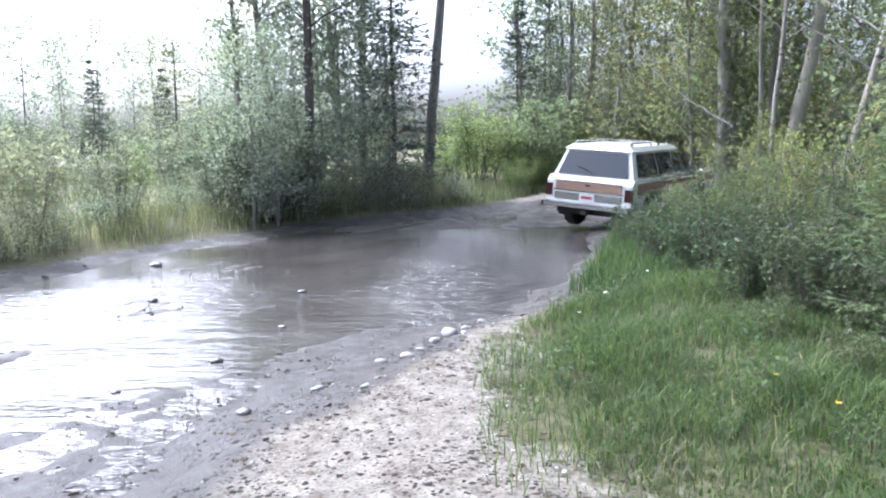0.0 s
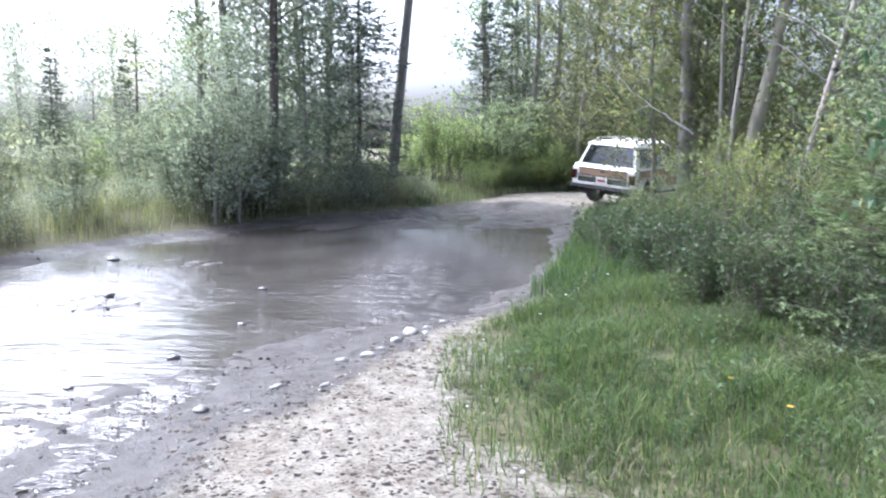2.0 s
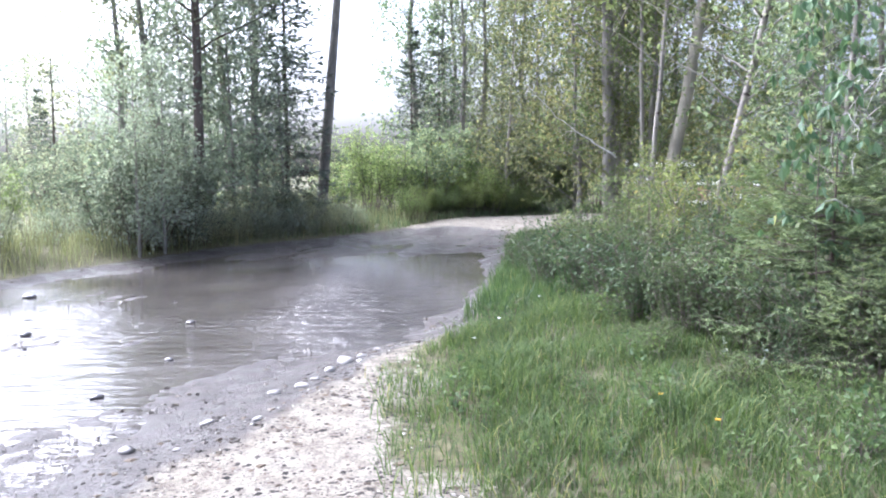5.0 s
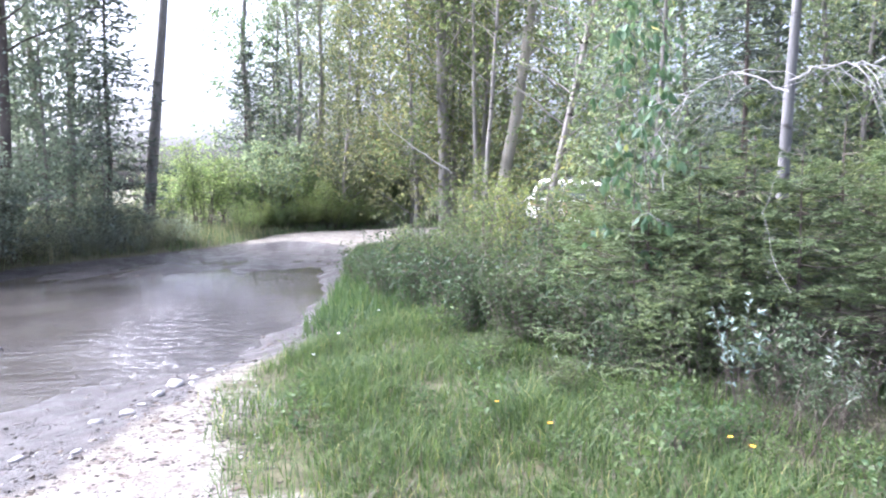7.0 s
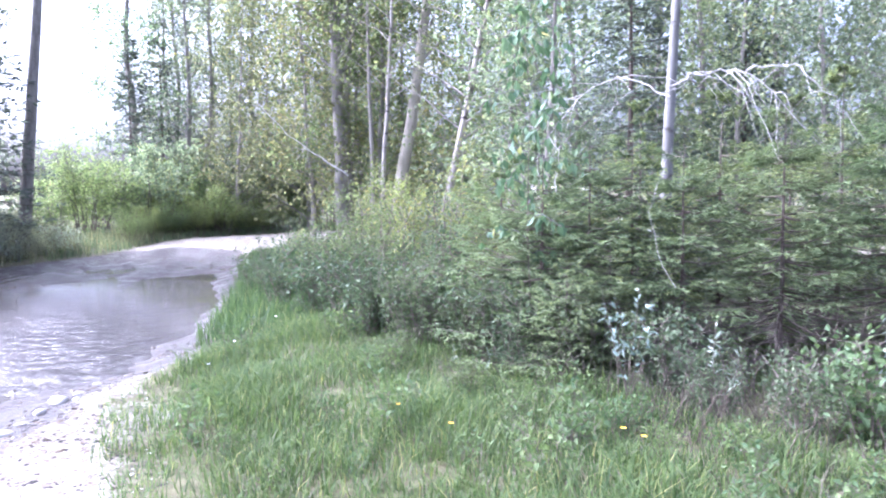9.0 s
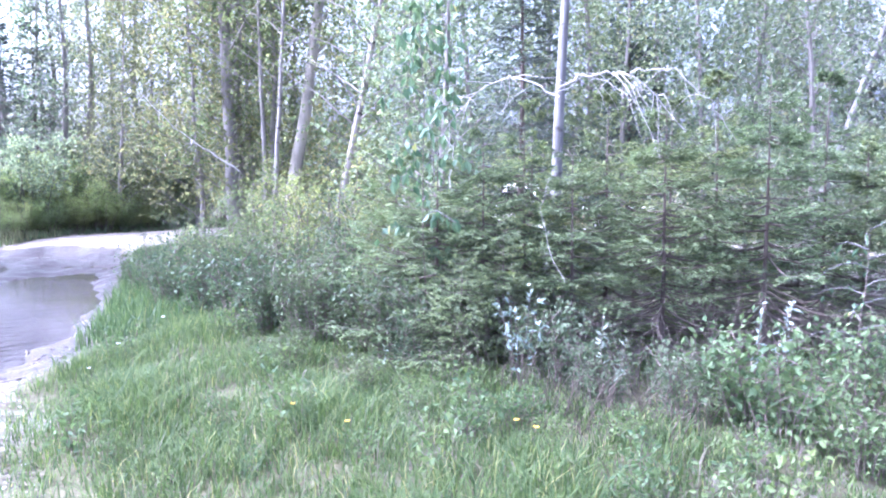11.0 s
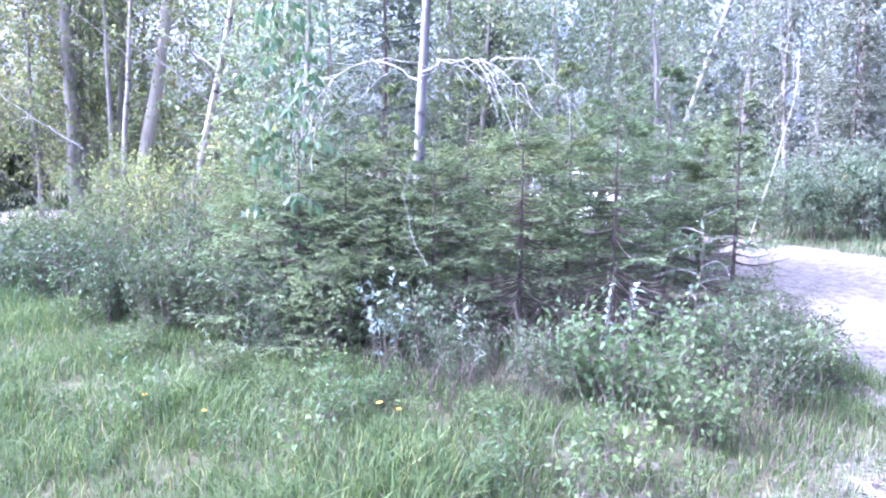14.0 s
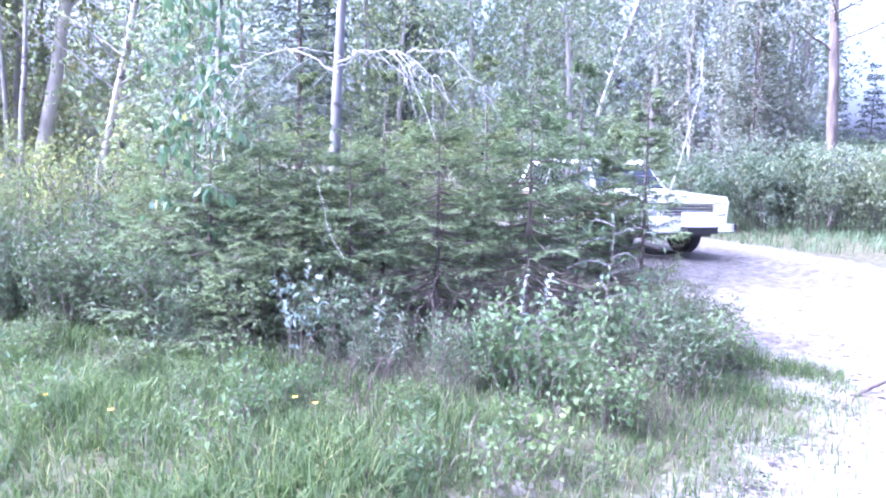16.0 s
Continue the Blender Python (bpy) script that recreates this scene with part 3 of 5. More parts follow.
for turn, away, size in [(2.6, 26, 1.05), (4.4, 27, 0.9), (0.6, 25.5, 0.8), (7.5, 28, 0.9), (10, 29, 0.8)]:
    plant("bright", *polar(turn, away), size)

for i in range(18):
    x, y = polar(57 + 20 * (i + rng.uniform(0, 1)) / 18, rng.uniform(24.5, 33))
    plant(["pop1", "pop0", "farspruce", "pop1"][i % 4], x, y, rng.uniform(0.8, 1.05))
for i in range(16):
    x, y = polar(74 + 20 * (i + rng.uniform(0, 1)) / 16, rng.uniform(23, 42))
    plant("farbush", x, y, rng.uniform(0.6, 0.95))
for turn, away, key, size in [(71.5, 29, "farspruce", 0.72), (74.0, 33, "farspruce", 0.85), (76.2, 31, "farspruce", 0.66), (78.6, 36, "farspruce", 0.8), (80.8, 34, "farspruce", 0.7), (83, 38, "farspruce", 0.8), (86, 36, "farspruce", 0.7),
                              (69.0, 20.8, "farbush", 0.66), (72.2, 20.4, "farbush", 0.6), (75.0, 20.8, "farbush", 0.68), (77.6, 20.5, "farbush", 0.62), (80.5, 21, "farbush", 0.62), (83.5, 20.6, "farbush", 0.62)]:
    plant(key, *polar(turn, away), size)
for i in range(14):
    x, y = polar(6 + 13 * (i + rng.uniform(0, 1)) / 14, rng.uniform(30, 36))
    plant(["bright", "farwillow", "bright"][i % 3], x, y, rng.uniform(0.8, 1.1))

for turn, away, size in [(12.6, 27.8, 1.05), (15.0, 29.5, 1.1), (17.6, 28.2, 1.1), (20.4, 29, 1.1), (18.0, 18.0, 0.9), (21.6, 18.4, 0.95), (24.2, 18.6, 0.95), (27.4, 31.5, 1.1)]:
    plant("grove", *polar(turn, away), size)
for turn, away, size in [(-3.9, 20.6, 0.62), (-5.7, 20.9, 0.95), (-7.4, 20.2, 0.8), (-8.9, 21.2, 0.9), (-10.6, 20.2, 0.72), (-12.6, 20.6, 0.72), (-14.6, 21, 0.55)]:
    plant("soft", *polar(turn, away), size)
for i in range(22):
    turn = 5 + 13 * (i + rng.uniform(0, 1)) / 22
    x, y = polar(turn, rng.uniform(26.4, 29))
    if clear(x, y, 0.35):
        plant("bright", x, y, rng.uniform(0.35, 0.6))
for i in range(14):
    turn = -13 + 12 * (i + rng.uniform(0, 1)) / 14
    x, y = polar(turn, np.interp(turn, [-16, -9, -1], [15.8, 18.3, 20.0]) + rng.uniform(0.7, 1.4))
    plant("bank", x, y, rng.uniform(0.55, 1.0))
# beyond 40 m the pale leaf colour of these poplars imitates haze
for turn, away, size in [(-13.9, 16.7, 0.52), (-12.2, 17.2, 0.55), (-30.5, 46, 1.1), (-28.2, 52, 1.25), (-26.0, 48, 1.0), (-23.8, 55, 1.3), (-21.6, 50, 1.05), (-19.4, 56, 1.2), (-17.2, 48, 1.1), (-15.6, 44, 1.0)]:
    plant("soft", *polar(turn, away), size)
plant("farwillow", *polar(-13.6, 17.6), 0.8)
plant("farwillow", *polar(-10.6, 18.6), 0.7)
plant("farwillow", *polar(-15.8, 17.8), 0.65)
# the bank across the water: rough bushes, then open country with far trees
for i in range(30):
    turn = -46 + 45 * (i + rng.uniform(0, 1)) / 38
    edge = np.interp(turn, [-46, -30, -25, -16, -9, -1, 3], [9.5, 12.0, 13.4, 15.8, 18.3, 20.0, 22.3])
    x, y = polar(turn, edge + rng.uniform(0.9, 3.6))
    if clear(x, y, 0.5):
        plant(["bush0", "bank", "bank", "bank", "farwillow"][i % 5], x, y, rng.uniform(0.6, 1.05) * (0.75 if i % 5 == 4 else 1) * (0.72 if turn < -16.5 else 1))
for i in range(15):
    turn = -46 + 47 * (i + rng.uniform(0, 1)) / 15
    x, y = polar(turn, rng.uniform(21, 30))
    if clear(x, y, 0.5):
        plant(["farwillow", "farwillow", "bush0", "bright"][i % 4], x, y, rng.uniform(0.6, 0.95))
for i in range(26):
    turn = -46 + 38 * (i + rng.uniform(0, 1)) / 26
    plant(["farwillow", "soft", "farspruce", "farwillow"][i % 4], *polar(turn, rng.uniform(38, 58)), rng.uniform(0.6, 0.95) * (1.4 if i % 4 != 2 else 0.8))

# low growth in the light at the feet of both thickets
for i in range(46):
    turn = -15 + 31 * (i + rng.uniform(0, 1)) / 46
    away = 14.0 if turn < 3 else 24.0
    while away < 32 and not clear(*polar(turn, away), 0.45):
        away += 0.2
    if 2.2 < turn < 4.8:
        continue
    plant("bank" if turn < 3 else "bright", *polar(turn, away + rng.uniform(0.0, 0.7)), rng.uniform(0.35, 0.6) if turn < 3 else rng.uniform(0.22, 0.42))

# the island of bushes inside the loop
for turn, away, key, size in [(14.6, 12.6, "bush3", 0.62), (13.9, 11.9, "low", 1.1), (16.4, 11.6, "yellow", 0.4), (17.2, 10.6, "bush3", 0.8), (19, 9.6, "yellow", 0.6), (20.5, 8.8, "bush3", 0.8),
                              (22.5, 9.6, "yellow", 0.85), (24, 8.0, "bush3", 0.85), (26, 8.8, "yellow", 1.0), (28.5, 7.6, "bush3", 0.95), (30, 9.0, "yellow", 0.75), (18.8, 12.6, "low", 1.2),
                              (20.8, 12.4, "yellow", 0.6), (26, 6.9, "bush3", 0.62), (30.3, 6.4, "bush3", 0.6), (22.2, 7.6, "bush3", 0.6), (18.2, 8.8, "bush3", 0.58), (33.2, 5.9, "bush3", 0.5), (15.6, 10.0, "bush3", 0.5), (23.5, 12.2, "yellow", 0.95), (27, 11.6, "bush2", 0.7), (31, 11, "yellow", 0.85), (34, 10.2, "bush2", 0.65), (38, 10.5, "bush2", 0.95),
                              (48, 12, "bush2", 0.8), (54, 12.5, "bush2", 0.8), (60, 12, "bush1", 0.8)]:
    plant(key, *polar(turn, away), size)
for turn, away, k, size in [(32, 7.0, 1, 0.95), (35, 6.4, 1, 0.95), (38.5, 6.3, 0, 0.85), (41.5, 6.6, 1, 1.0), (45, 6.2, 0, 0.8), (47.5, 6.9, 2, 0.80), (51.5, 6.4, 0, 0.92), (55, 7.2, 2, 0.86),
                            (58.5, 6.6, 0, 1.0), (62, 7.4, 2, 0.85), (42, 8.8, 2, 0.85), (52, 9, 2, 0.85), (36.5, 7.6, 1, 0.8), (43.5, 7.5, 1, 0.75), (49.5, 7.8, 1, 0.66), (54.5, 8.4, 1, 0.68), (57.0, 8.0, 1, 0.62), (60.5, 8.2, 1, 0.66), (63.6, 8.0, 1, 0.6), (40.0, 5.9, 1, 0.55), (36.8, 5.7, 1, 0.5)]:
    plant("spruce%d" % k, *polar(turn, away), size)
for turn, away, key, size in [(20.5, 18, "pop2", 0.9), (23.0, 17.6, "pop2", 0.7), (23.2, 20.5, "pop2", 0.9), (33, 16, "pop2", 0.85), (38, 13.5, "leafy", 1.1), (46.5, 13.0, "leafy", 1.1), (51.5, 12.5, "leafy", 1.0), (57, 12.0, "leafy", 0.95), (61.5, 10.8, "leafy", 0.85), (33.5, 15.2, "pop2", 0.8), (35.0, 12.0, "leafy", 1.0), (43.5, 14.5, "leafy", 1.15), (32.5, 13, "leafy", 0.9), (54.5, 10.5, "leafy", 0.75), (48.5, 10.6, "leafy", 0.8)]:
    plant(key, *polar(turn, away), size)
plant("slender", *polar(66.6, 7.0), 1.0)
plant("slender", *polar(64.4, 7.3), 0.85)
plant("farspruce", *polar(41.3, 10.5), 0.66)
plant("farspruce", *polar(49.0, 11.2), 0.55)

# ---- grass ----


def blades(name, label, x, y, height, width, material, lean=0.45):
    n = len(x)
    z = land(x, y) - 0.015
    a, h = rng.uniform(0, 6.283, n), height * rng.uniform(0.45, 1.2, n)
    d = np.stack([np.cos(a), np.sin(a), np.zeros(n)], 1)
    s = np.stack([-np.sin(a), np.cos(a), np.zeros(n)], 1) * (width * rng.uniform(0.6, 1.3, n) / 2)[:, None]
    k = (rng.uniform(0.15, 1.0, n) * lean * h)[:, None]
    p = np.stack([x, y, z], 1)
    up = np.array([0, 0, 1.0])
    hh = h[:, None]
    mid = p + d * k * 0.35 + up * hh * 0.6
    tip = p + d * k + up * hh * (1 - 0.12 * lean)
    v = np.stack([p - s, p + s, mid - s * 0.8, mid + s * 0.8, tip], 1).reshape(-1, 3)
    b = np.arange(n)[:, None] * 5
    f = np.stack([b + [0, 1, 3], b + [0, 3, 2], b + [2, 3, 4]], 1).reshape(-1, 3)
    return tagged(piece(name, v, f, material, kind="stuff", label=label), category="grass")


def sown(n, x0, x1, y0, y1, ok, clump=0.35):
    """Places for plants where ok holds, in clumps."""
    x, y = rng.uniform(x0, x1, n), rng.uniform(y0, y1, n)
    cl = lumps(x, y, 0.55, 5) * 0.6 + lumps(x, y, 0.22, 6) * 0.5
    keep = ok(x, y) & (rng.uniform(-1, 1, n) < cl + clump)
    return x[keep], y[keep]


def off_road(x, y, a=0.0):
    return np.maximum(np.maximum(inside(MUD, x, y), inside(LOOP, x, y)), inside(NEAR_SAND, x, y)) < -a


verge = lambda x, y: off_road(x, y, -0.6) & (inside(MUD, x, y) < -0.25) & (x > 0.2) & (np.hypot(x, y) < 9) & (np.hypot(x, y) > 1.6)
x, y = sown(230000, 0.2, 7, 0.6, 8.8, verge, 0.3)
fall = rng.uniform(0, 1, len(x)) < np.interp(-inside(NEAR_SAND, x, y), [-0.6, -0.15, 0.1, 0.7], [0.02, 0.15, 0.45, 1])
x, y = x[fall], y[fall]
turn = np.degrees(np.arctan2(x, y))
thin = rng.uniform(0, 1, len(x)) < np.interp(turn + 6 * lumps(x, y, 0.7, 8), [30, 42, 62], [1, 0.9, 0.65])
x, y = x[thin], y[thin]
blades("verge_grass", "long fresh green grass along the sandy track", x, y, (0.17 + 0.08 * lumps(x, y, 0.9, 2)) * np.interp(np.degrees(np.arctan2(x, y)), [38, 58], [1, 0.7]), 0.007, GRASS, 1.2)
x, y = sown(13000, 0.8, 7, 0.8, 9, verge, 0.0)
blades("dry_grass", "dead straw stalks among the green grass", x, y, np.full(len(x), 0.19), 0.005, STRAW, 1.3)
far_verge = lambda x, y: off_road(x, y, 0.0) & (x > 0) & (np.hypot(x, y) >= 8.6) & (inside(LOOP, x, y) < 0)
x, y = sown(60000, 1.2, 6, 7, 19, far_verge, 0.4)
blades("ford_grass", "green grass between the mud and the bushes", x, y, np.full(len(x), 0.34), 0.013, GRASS, 0.6)
left = lambda x, y: (inside(MUD, x, y) < 0.12) & (inside(MUD, x, y) > -4.5) & (x < 0.85 * (y - 19)) & (inside(LOOP, x, y) < 0)
x, y = sown(90000, -16, 4, 2, 26, left, 0.25)
near = rng.uniform(0, 1, len(x)) < np.interp(-inside(MUD, x, y), [-0.1, 0.25, 1, 4], [0.10, 0.6, 1, 0.5])
x, y = x[near], y[near]
blades("bank_grass", "rough yellowish green grass on the muddy bank", x, y, 0.42 + 0.14 * lumps(x, y, 1.5, 4), 0.015, GRASS_DRY, 0.5)
ring = lambda x, y: off_road(x, y, 0.0) & (np.hypot(x, y) > 17) & (x > 0)
x, y = sown(110000, 0, 34, -2, 32, ring, 0.8)
blades("roadside_grass", "soft green grass below the far bushes", x, y, np.full(len(x), 0.26), 0.024, GRASS_SOFT, 1.0)
field = lambda x, y: off_road(x, y, 3.5) & (x < 2)
x, y = sown(22000, -50, 2, 8, 60, field, 0.3)
blades("meadow_grass", "pale rough meadow grass beyond the bank", x, y, np.full(len(x), 0.6), 0.06, GRASS_DRY, 0.6)

# ---- single trees, saplings and small plants of the island ----


def aim(turn, rise, away):
    """A place seen from the standing eye: degrees to the right, degrees up, metres away."""
    x, y = polar(turn, away)
    return np.array([x, y, EYE[2] + away * math.tan(radians(rise))])


def lone_trunk(name, label, foot, top, r, bark, stubs=0):
    """A trunk of its own with a few broken twigs, set on the ground."""
    tree = base(name, label, "tree", "forest trees")
    x, y = foot
    tree.matrix_basis = pose(x, y, float(land(x, y)))
    d = np.array([top[0] - x, top[1] - y, top[2] - float(land(x, y))])
    path = bent((0, 0, -0.15), d, 0, 0.02, 13)
    t = Tubes(12)
    t.add(path, r * (1.1 - 0.6 * np.linspace(0, 1, 13)))
    t.make("trunk", bark, tree)
    for _ in range(stubs):
        s = along(path, np.array([rng.uniform(0.2, 0.95)]))[0]
        a = rng.uniform(0, 6.28)
        b = Tubes(5)
        ln = rng.uniform(0.5, 1.3)
        b.add(bent(s, s + np.array([math.cos(a), math.sin(a), 0.35]) * ln, 0.05, 0.15, 6), r * 0.07 * np.linspace(1, 0.2, 6))
        b.make("broken_branch", bark, tree)
    return tree, path, d


def high_crown(tree, path, r, spread, leaves, leaf, material, bark, start):
    b, pts, outs = Tubes(5), [], []
    for i in range(22):
        f = start + (0.98 - start) * (i + rng.uniform(0, 1)) / 22
        s, a = along(path, np.array([f]))[0], i * 2.4
        d = np.array([math.cos(a), math.sin(a), 0.6]) * spread * rng.uniform(0.6, 1.1)
        limb = bent(s, s + d, 0.05, 0.15, 6)
        b.add(limb, r * 0.25 * np.linspace(1, 0.15, 6))
        n = leaves // 22
        pts.append(along(limb, rng.uniform(0.25, 1, n)) + rng.normal(size=(n, 3)) * 0.3)
        outs.append(np.repeat(d[None], n, 0))
    tagged(b.make("branch", bark, tree), kind="stuff")
    foliage(tree, "crown", np.concatenate(pts), np.concatenate(outs) * 0.2, leaf, leaf * 0.65, material)


def trunk_at(name, label, low, high, away, r, bark, height, leaves=0, material=None):
    """low, high: (degrees right, degrees up) of two places on the trunk."""
    p, q = aim(*low, away), aim(*high, away)
    k = (p[2] - float(land(p[0], p[1]))) / (q[2] - p[2])
    foot = p - (q - p) * k
    top = p + (q - p) * (height - p[2]) / (q[2] - p[2])
    tree, path, d = lone_trunk(name, label, foot[:2], top, r, bark)
    if leaves:
        high_crown(tree, path, r, 1.8, leaves, 0.10, material, bark, 0.45)
    return tree


trunk_at("leaning_poplar", "thick pale poplar trunk leaning over the bushes", (25.0, 3.5), (26.3, 11.1), 16.8, 0.135, BARK_PALE, 9.5, 2600, LEAF_YELLOW)
trunk_at("leaning_birch", "thin white birch stem leaning in the thicket", (28.6, 2.4), (30.0, 8.7), 13.5, 0.075, BARK_BIRCH, 5.4, 500, LEAF_YELLOW)
trunk_at("slim_poplar", "slim pale poplar stem in the thicket", (23.2, 2.5), (23.7, 10.7), 15.5, 0.048, BARK_BIRCH, 7.5, 900, LEAF_YELLOW)
trunk_at("slim_poplar", "slim grey poplar stem in the thicket", (22.3, 2.5), (22.2, 10.7), 16.5, 0.05, BARK_POPLAR, 7.5, 900, LEAF_YELLOW)
trunk_at("rough_poplar", "rough grey poplar trunk behind yellow leaves", (20.0, 2.5), (19.7, 10.7), 17.5, 0.15, BARK_POPLAR, 9.0, 2600, LEAF_YELLOW)
trunk_at("dark_poplar", "straight dark poplar trunk beside the ford", (-9.8, 3.0), (-9.7, 10.5), 19.5, 0.12, BARK_DARK, 10.0, 2000, LEAF_WILLOW)
trunk_at("bowed_poplar", "slightly bowed grey poplar trunk on the bank", (-1.05, -0.5), (-0.05, 10.5), 21.8, 0.15, BARK_POPLAR, 10.5)
trunk_at("slanting_poplar", "grey poplar trunk slanting over the loop", (63.8, 5.8), (65.4, 10.8), 19.5, 0.09, BARK_GREY, 7.5, 1500, LEAF_WILLOW)
trunk_at("edge_poplar", "dark bare poplar trunk by the sandy road", (78.7, 1.5), (78.2, 9.5), 23, 0.15, BARK_DARK, 10, 1500, LEAF_WILLOW)
trunk_at("grey_stem", "straight grey dead stem among young spruces", (43.7, 0.6), (44.2, 12.7), 8.0, 0.062, BARK_GREY, 5.2)


def dead_bough(label, places, away, r=0.012, twigs=9, reach=0.45):
    """A bleached bough that arches and hangs; it rises out of the thicket."""
    pts = np.array([aim(*p, away + i * 0.05) for i, p in enumerate(places)])
    x, y = pts[0][0], pts[0][1]
    ob = base("dead_bough", label, "branch")
    t = np.linspace(0, 1, 16)
    path = np.stack([np.interp(t, np.linspace(0, 1, len(pts)), pts[:, k]) for k in range(3)], 1)
    path[1:-1] = (path[:-2] + path[1:-1] * 2 + path[2:]) / 4 + rng.normal(size=(14, 3)) * 0.012
    b = Tubes(6)
    b.add(path, r * np.linspace(1, 0.3, 16))
    b.make("limb", DEADWOOD, ob)
    for _ in range(twigs):
        s = along(path, np.array([rng.uniform(0.15, 0.95)]))[0]
        d = np.array([rng.normal() * 0.5, rng.normal() * 0.5, -abs(rng.normal()) * 0.8 - 0.2])
        tw = Tubes(4)
        tw.add(bent(s, s + d * reach * rng.uniform(0.4, 1), 0.05, 0.2, 5), r * 0.4 * np.linspace(1, 0.3, 5))
        tw.make("twig", DEADWOOD, ob)
    return ob


dead_bough("bleached dead bough arching down over young spruces", [(44.0, 7.3), (45.4, 7.9), (47.2, 8.3), (49.3, 8.1), (51.4, 5.9), (54.0, 2.6)], 6.3, 0.010, 22, 0.7)
dead_bough("bleached dead bough hanging over young spruces", [(49.0, 8.1), (50.6, 8.5), (52.2, 8.2), (54.0, 6.4), (55.2, 4.9), (56.3, 3.2)], 6.3, 0.008, 9, 0.4)
dead_bough("thin bleached bough bending from the grey stem", [(44.0, 6.6), (42.8, 7.4), (41.3, 7.9), (39.7, 7.9), (37.4, 6.6), (35.6, 4.2)], 6.4, 0.008, 18, 0.7)
dead_bough("thin drooping dead twig between the spruces", [(36.0, 0.0), (36.4, 2.0), (36.0, 3.5), (34.8, 4.0), (34.4, 1.5), (36.0, -0.5)], 6.2, 0.004, 3, 0.2)
dead_bough("thin drooping dead twig in the dark thicket", [(44.6, -7.0), (43.0, -4.0), (42.8, -1.0), (43.6, 1.5), (44.2, 3.0)], 5.6, 0.0022, 2, 0.2)
dead_bough("long bare branch reaching from the thicket", [(20.6, 1.2), (19.1, 2.2), (17.5, 3.3), (15.6, 4.8), (14.0, 6.6)], 12.2, 0.013, 8, 0.5)
dead_bough("pale bare branch lying across the far thicket", [(-11.0, -0.8), (-9.5, -1.2), (-8.2, -0.9), (-6.9, -0.5)], 18.6, 0.022, 3, 0.3)
dead_bough("thin hanging dead bough beyond the spruces", [(67.5, -5.0), (70.0, 5.0), (70.2, 9.0), (69.6, 6.0), (67.8, 4.0)], 9.5, 0.006, 5, 0.5)


def sapling(turn, away, h, leaves, leaf, lean):
    """A thin poplar sapling with large hanging leaves."""
    x, y = polar(turn, away)
    ob = base("poplar_sapling", "thin poplar sapling with large hanging leaves", "tree", "saplings")
    ob.matrix_basis = pose(x, y, float(land(x, y)))
    t = Tubes(6)
    path = bent((0, 0, -0.1), (lean[0], lean[1], h), 0, 0.05, 9)
    t.add(path, 0.0065 * np.linspace(1, 0.25, 9))
    t.make("trunk", TWIG, ob)
    b, pts = Tubes(4), []
    for i in range(14):
        s = along(path, np.array([0.35 + 0.63 * i / 13]))[0]
        a = i * 2.4
        tw = bent(s, s + np.array([math.cos(a) * 0.38, math.sin(a) * 0.38, -0.05]), 0.08, 0.15, 5)
        b.add(tw, 0.005 * np.linspace(1, 0.3, 5))
        n = leaves // 14
        pts.append(along(tw, rng.uniform(0.2, 1, n)) + rng.normal(size=(n, 3)) * 0.03)
    tagged(b.make("branch", BARK_GREY, ob), kind="stuff")
    p = np.concatenate(pts)
    axis = rng.normal(size=p.shape) * 0.35 + np.array([0, 0, -0.9])
    v, f = leaf_arrays(p, axis, leaf * rng.uniform(0.6, 1.2, len(p)), leaf * 0.55, 0.2, 0.1)
    piece("foliage", v, f, LEAF_BIG, ob, kind="stuff")
    return ob


sapling(34.4, 6.1, 2.75, 170, 0.105, (-0.10, 0.0))
sapling(35.6, 7.2, 3.3, 170, 0.12, (-0.15, 0.1))
sapling(64.0, 6.0, 1.2, 60, 0.06, (0.1, 0.0))


def silver_plant(turn, away, h, stems, n):
    x, y = polar(turn, away)
    ob = base("silverberry_bush", "small silvery white leaved silverberry at the thicket's foot", "bush", "silver bushes")
    ob.matrix_basis = pose(x, y, float(land(x, y)))
    b, pts, outs = Tubes(4), [], []
    for i in range(stems):
        a = rng.uniform(0, 6.28)
        top = np.array([math.cos(a) * 0.17 * h, math.sin(a) * 0.17 * h, h * rng.uniform(0.6, 1.0)])
        st = bent((0, 0, -0.04), top, 0.02, 0.12, 6)
        b.add(st, 0.005 * np.linspace(1, 0.3, 6))
        pts.append(along(st, rng.uniform(0.42, 1, n)))
        outs.append(rng.normal(size=(n, 3)) * 0.8 + np.array([0, 0, 0.5]))
    tagged(b.make("stem", TWIG, ob), kind="stuff")
    v, f = leaf_arrays(np.concatenate(pts), np.concatenate(outs), 0.065 * rng.uniform(0.6, 1.2, stems * n), 0.022, 0.25, 0.4)
    piece("foliage", v, f, LEAF_SILVER, ob, kind="stuff")


silver_plant(41.2, 5.1, 0.95, 7, 13)
silver_plant(59.2, 4.9, 0.98, 3, 20)
silver_plant(48.0, 4.9, 0.62, 2, 16)
silver_plant(28.7, 6.3, 0.34, 1, 12)
silver_plant(31.0, 6.0, 0.30, 1, 10)

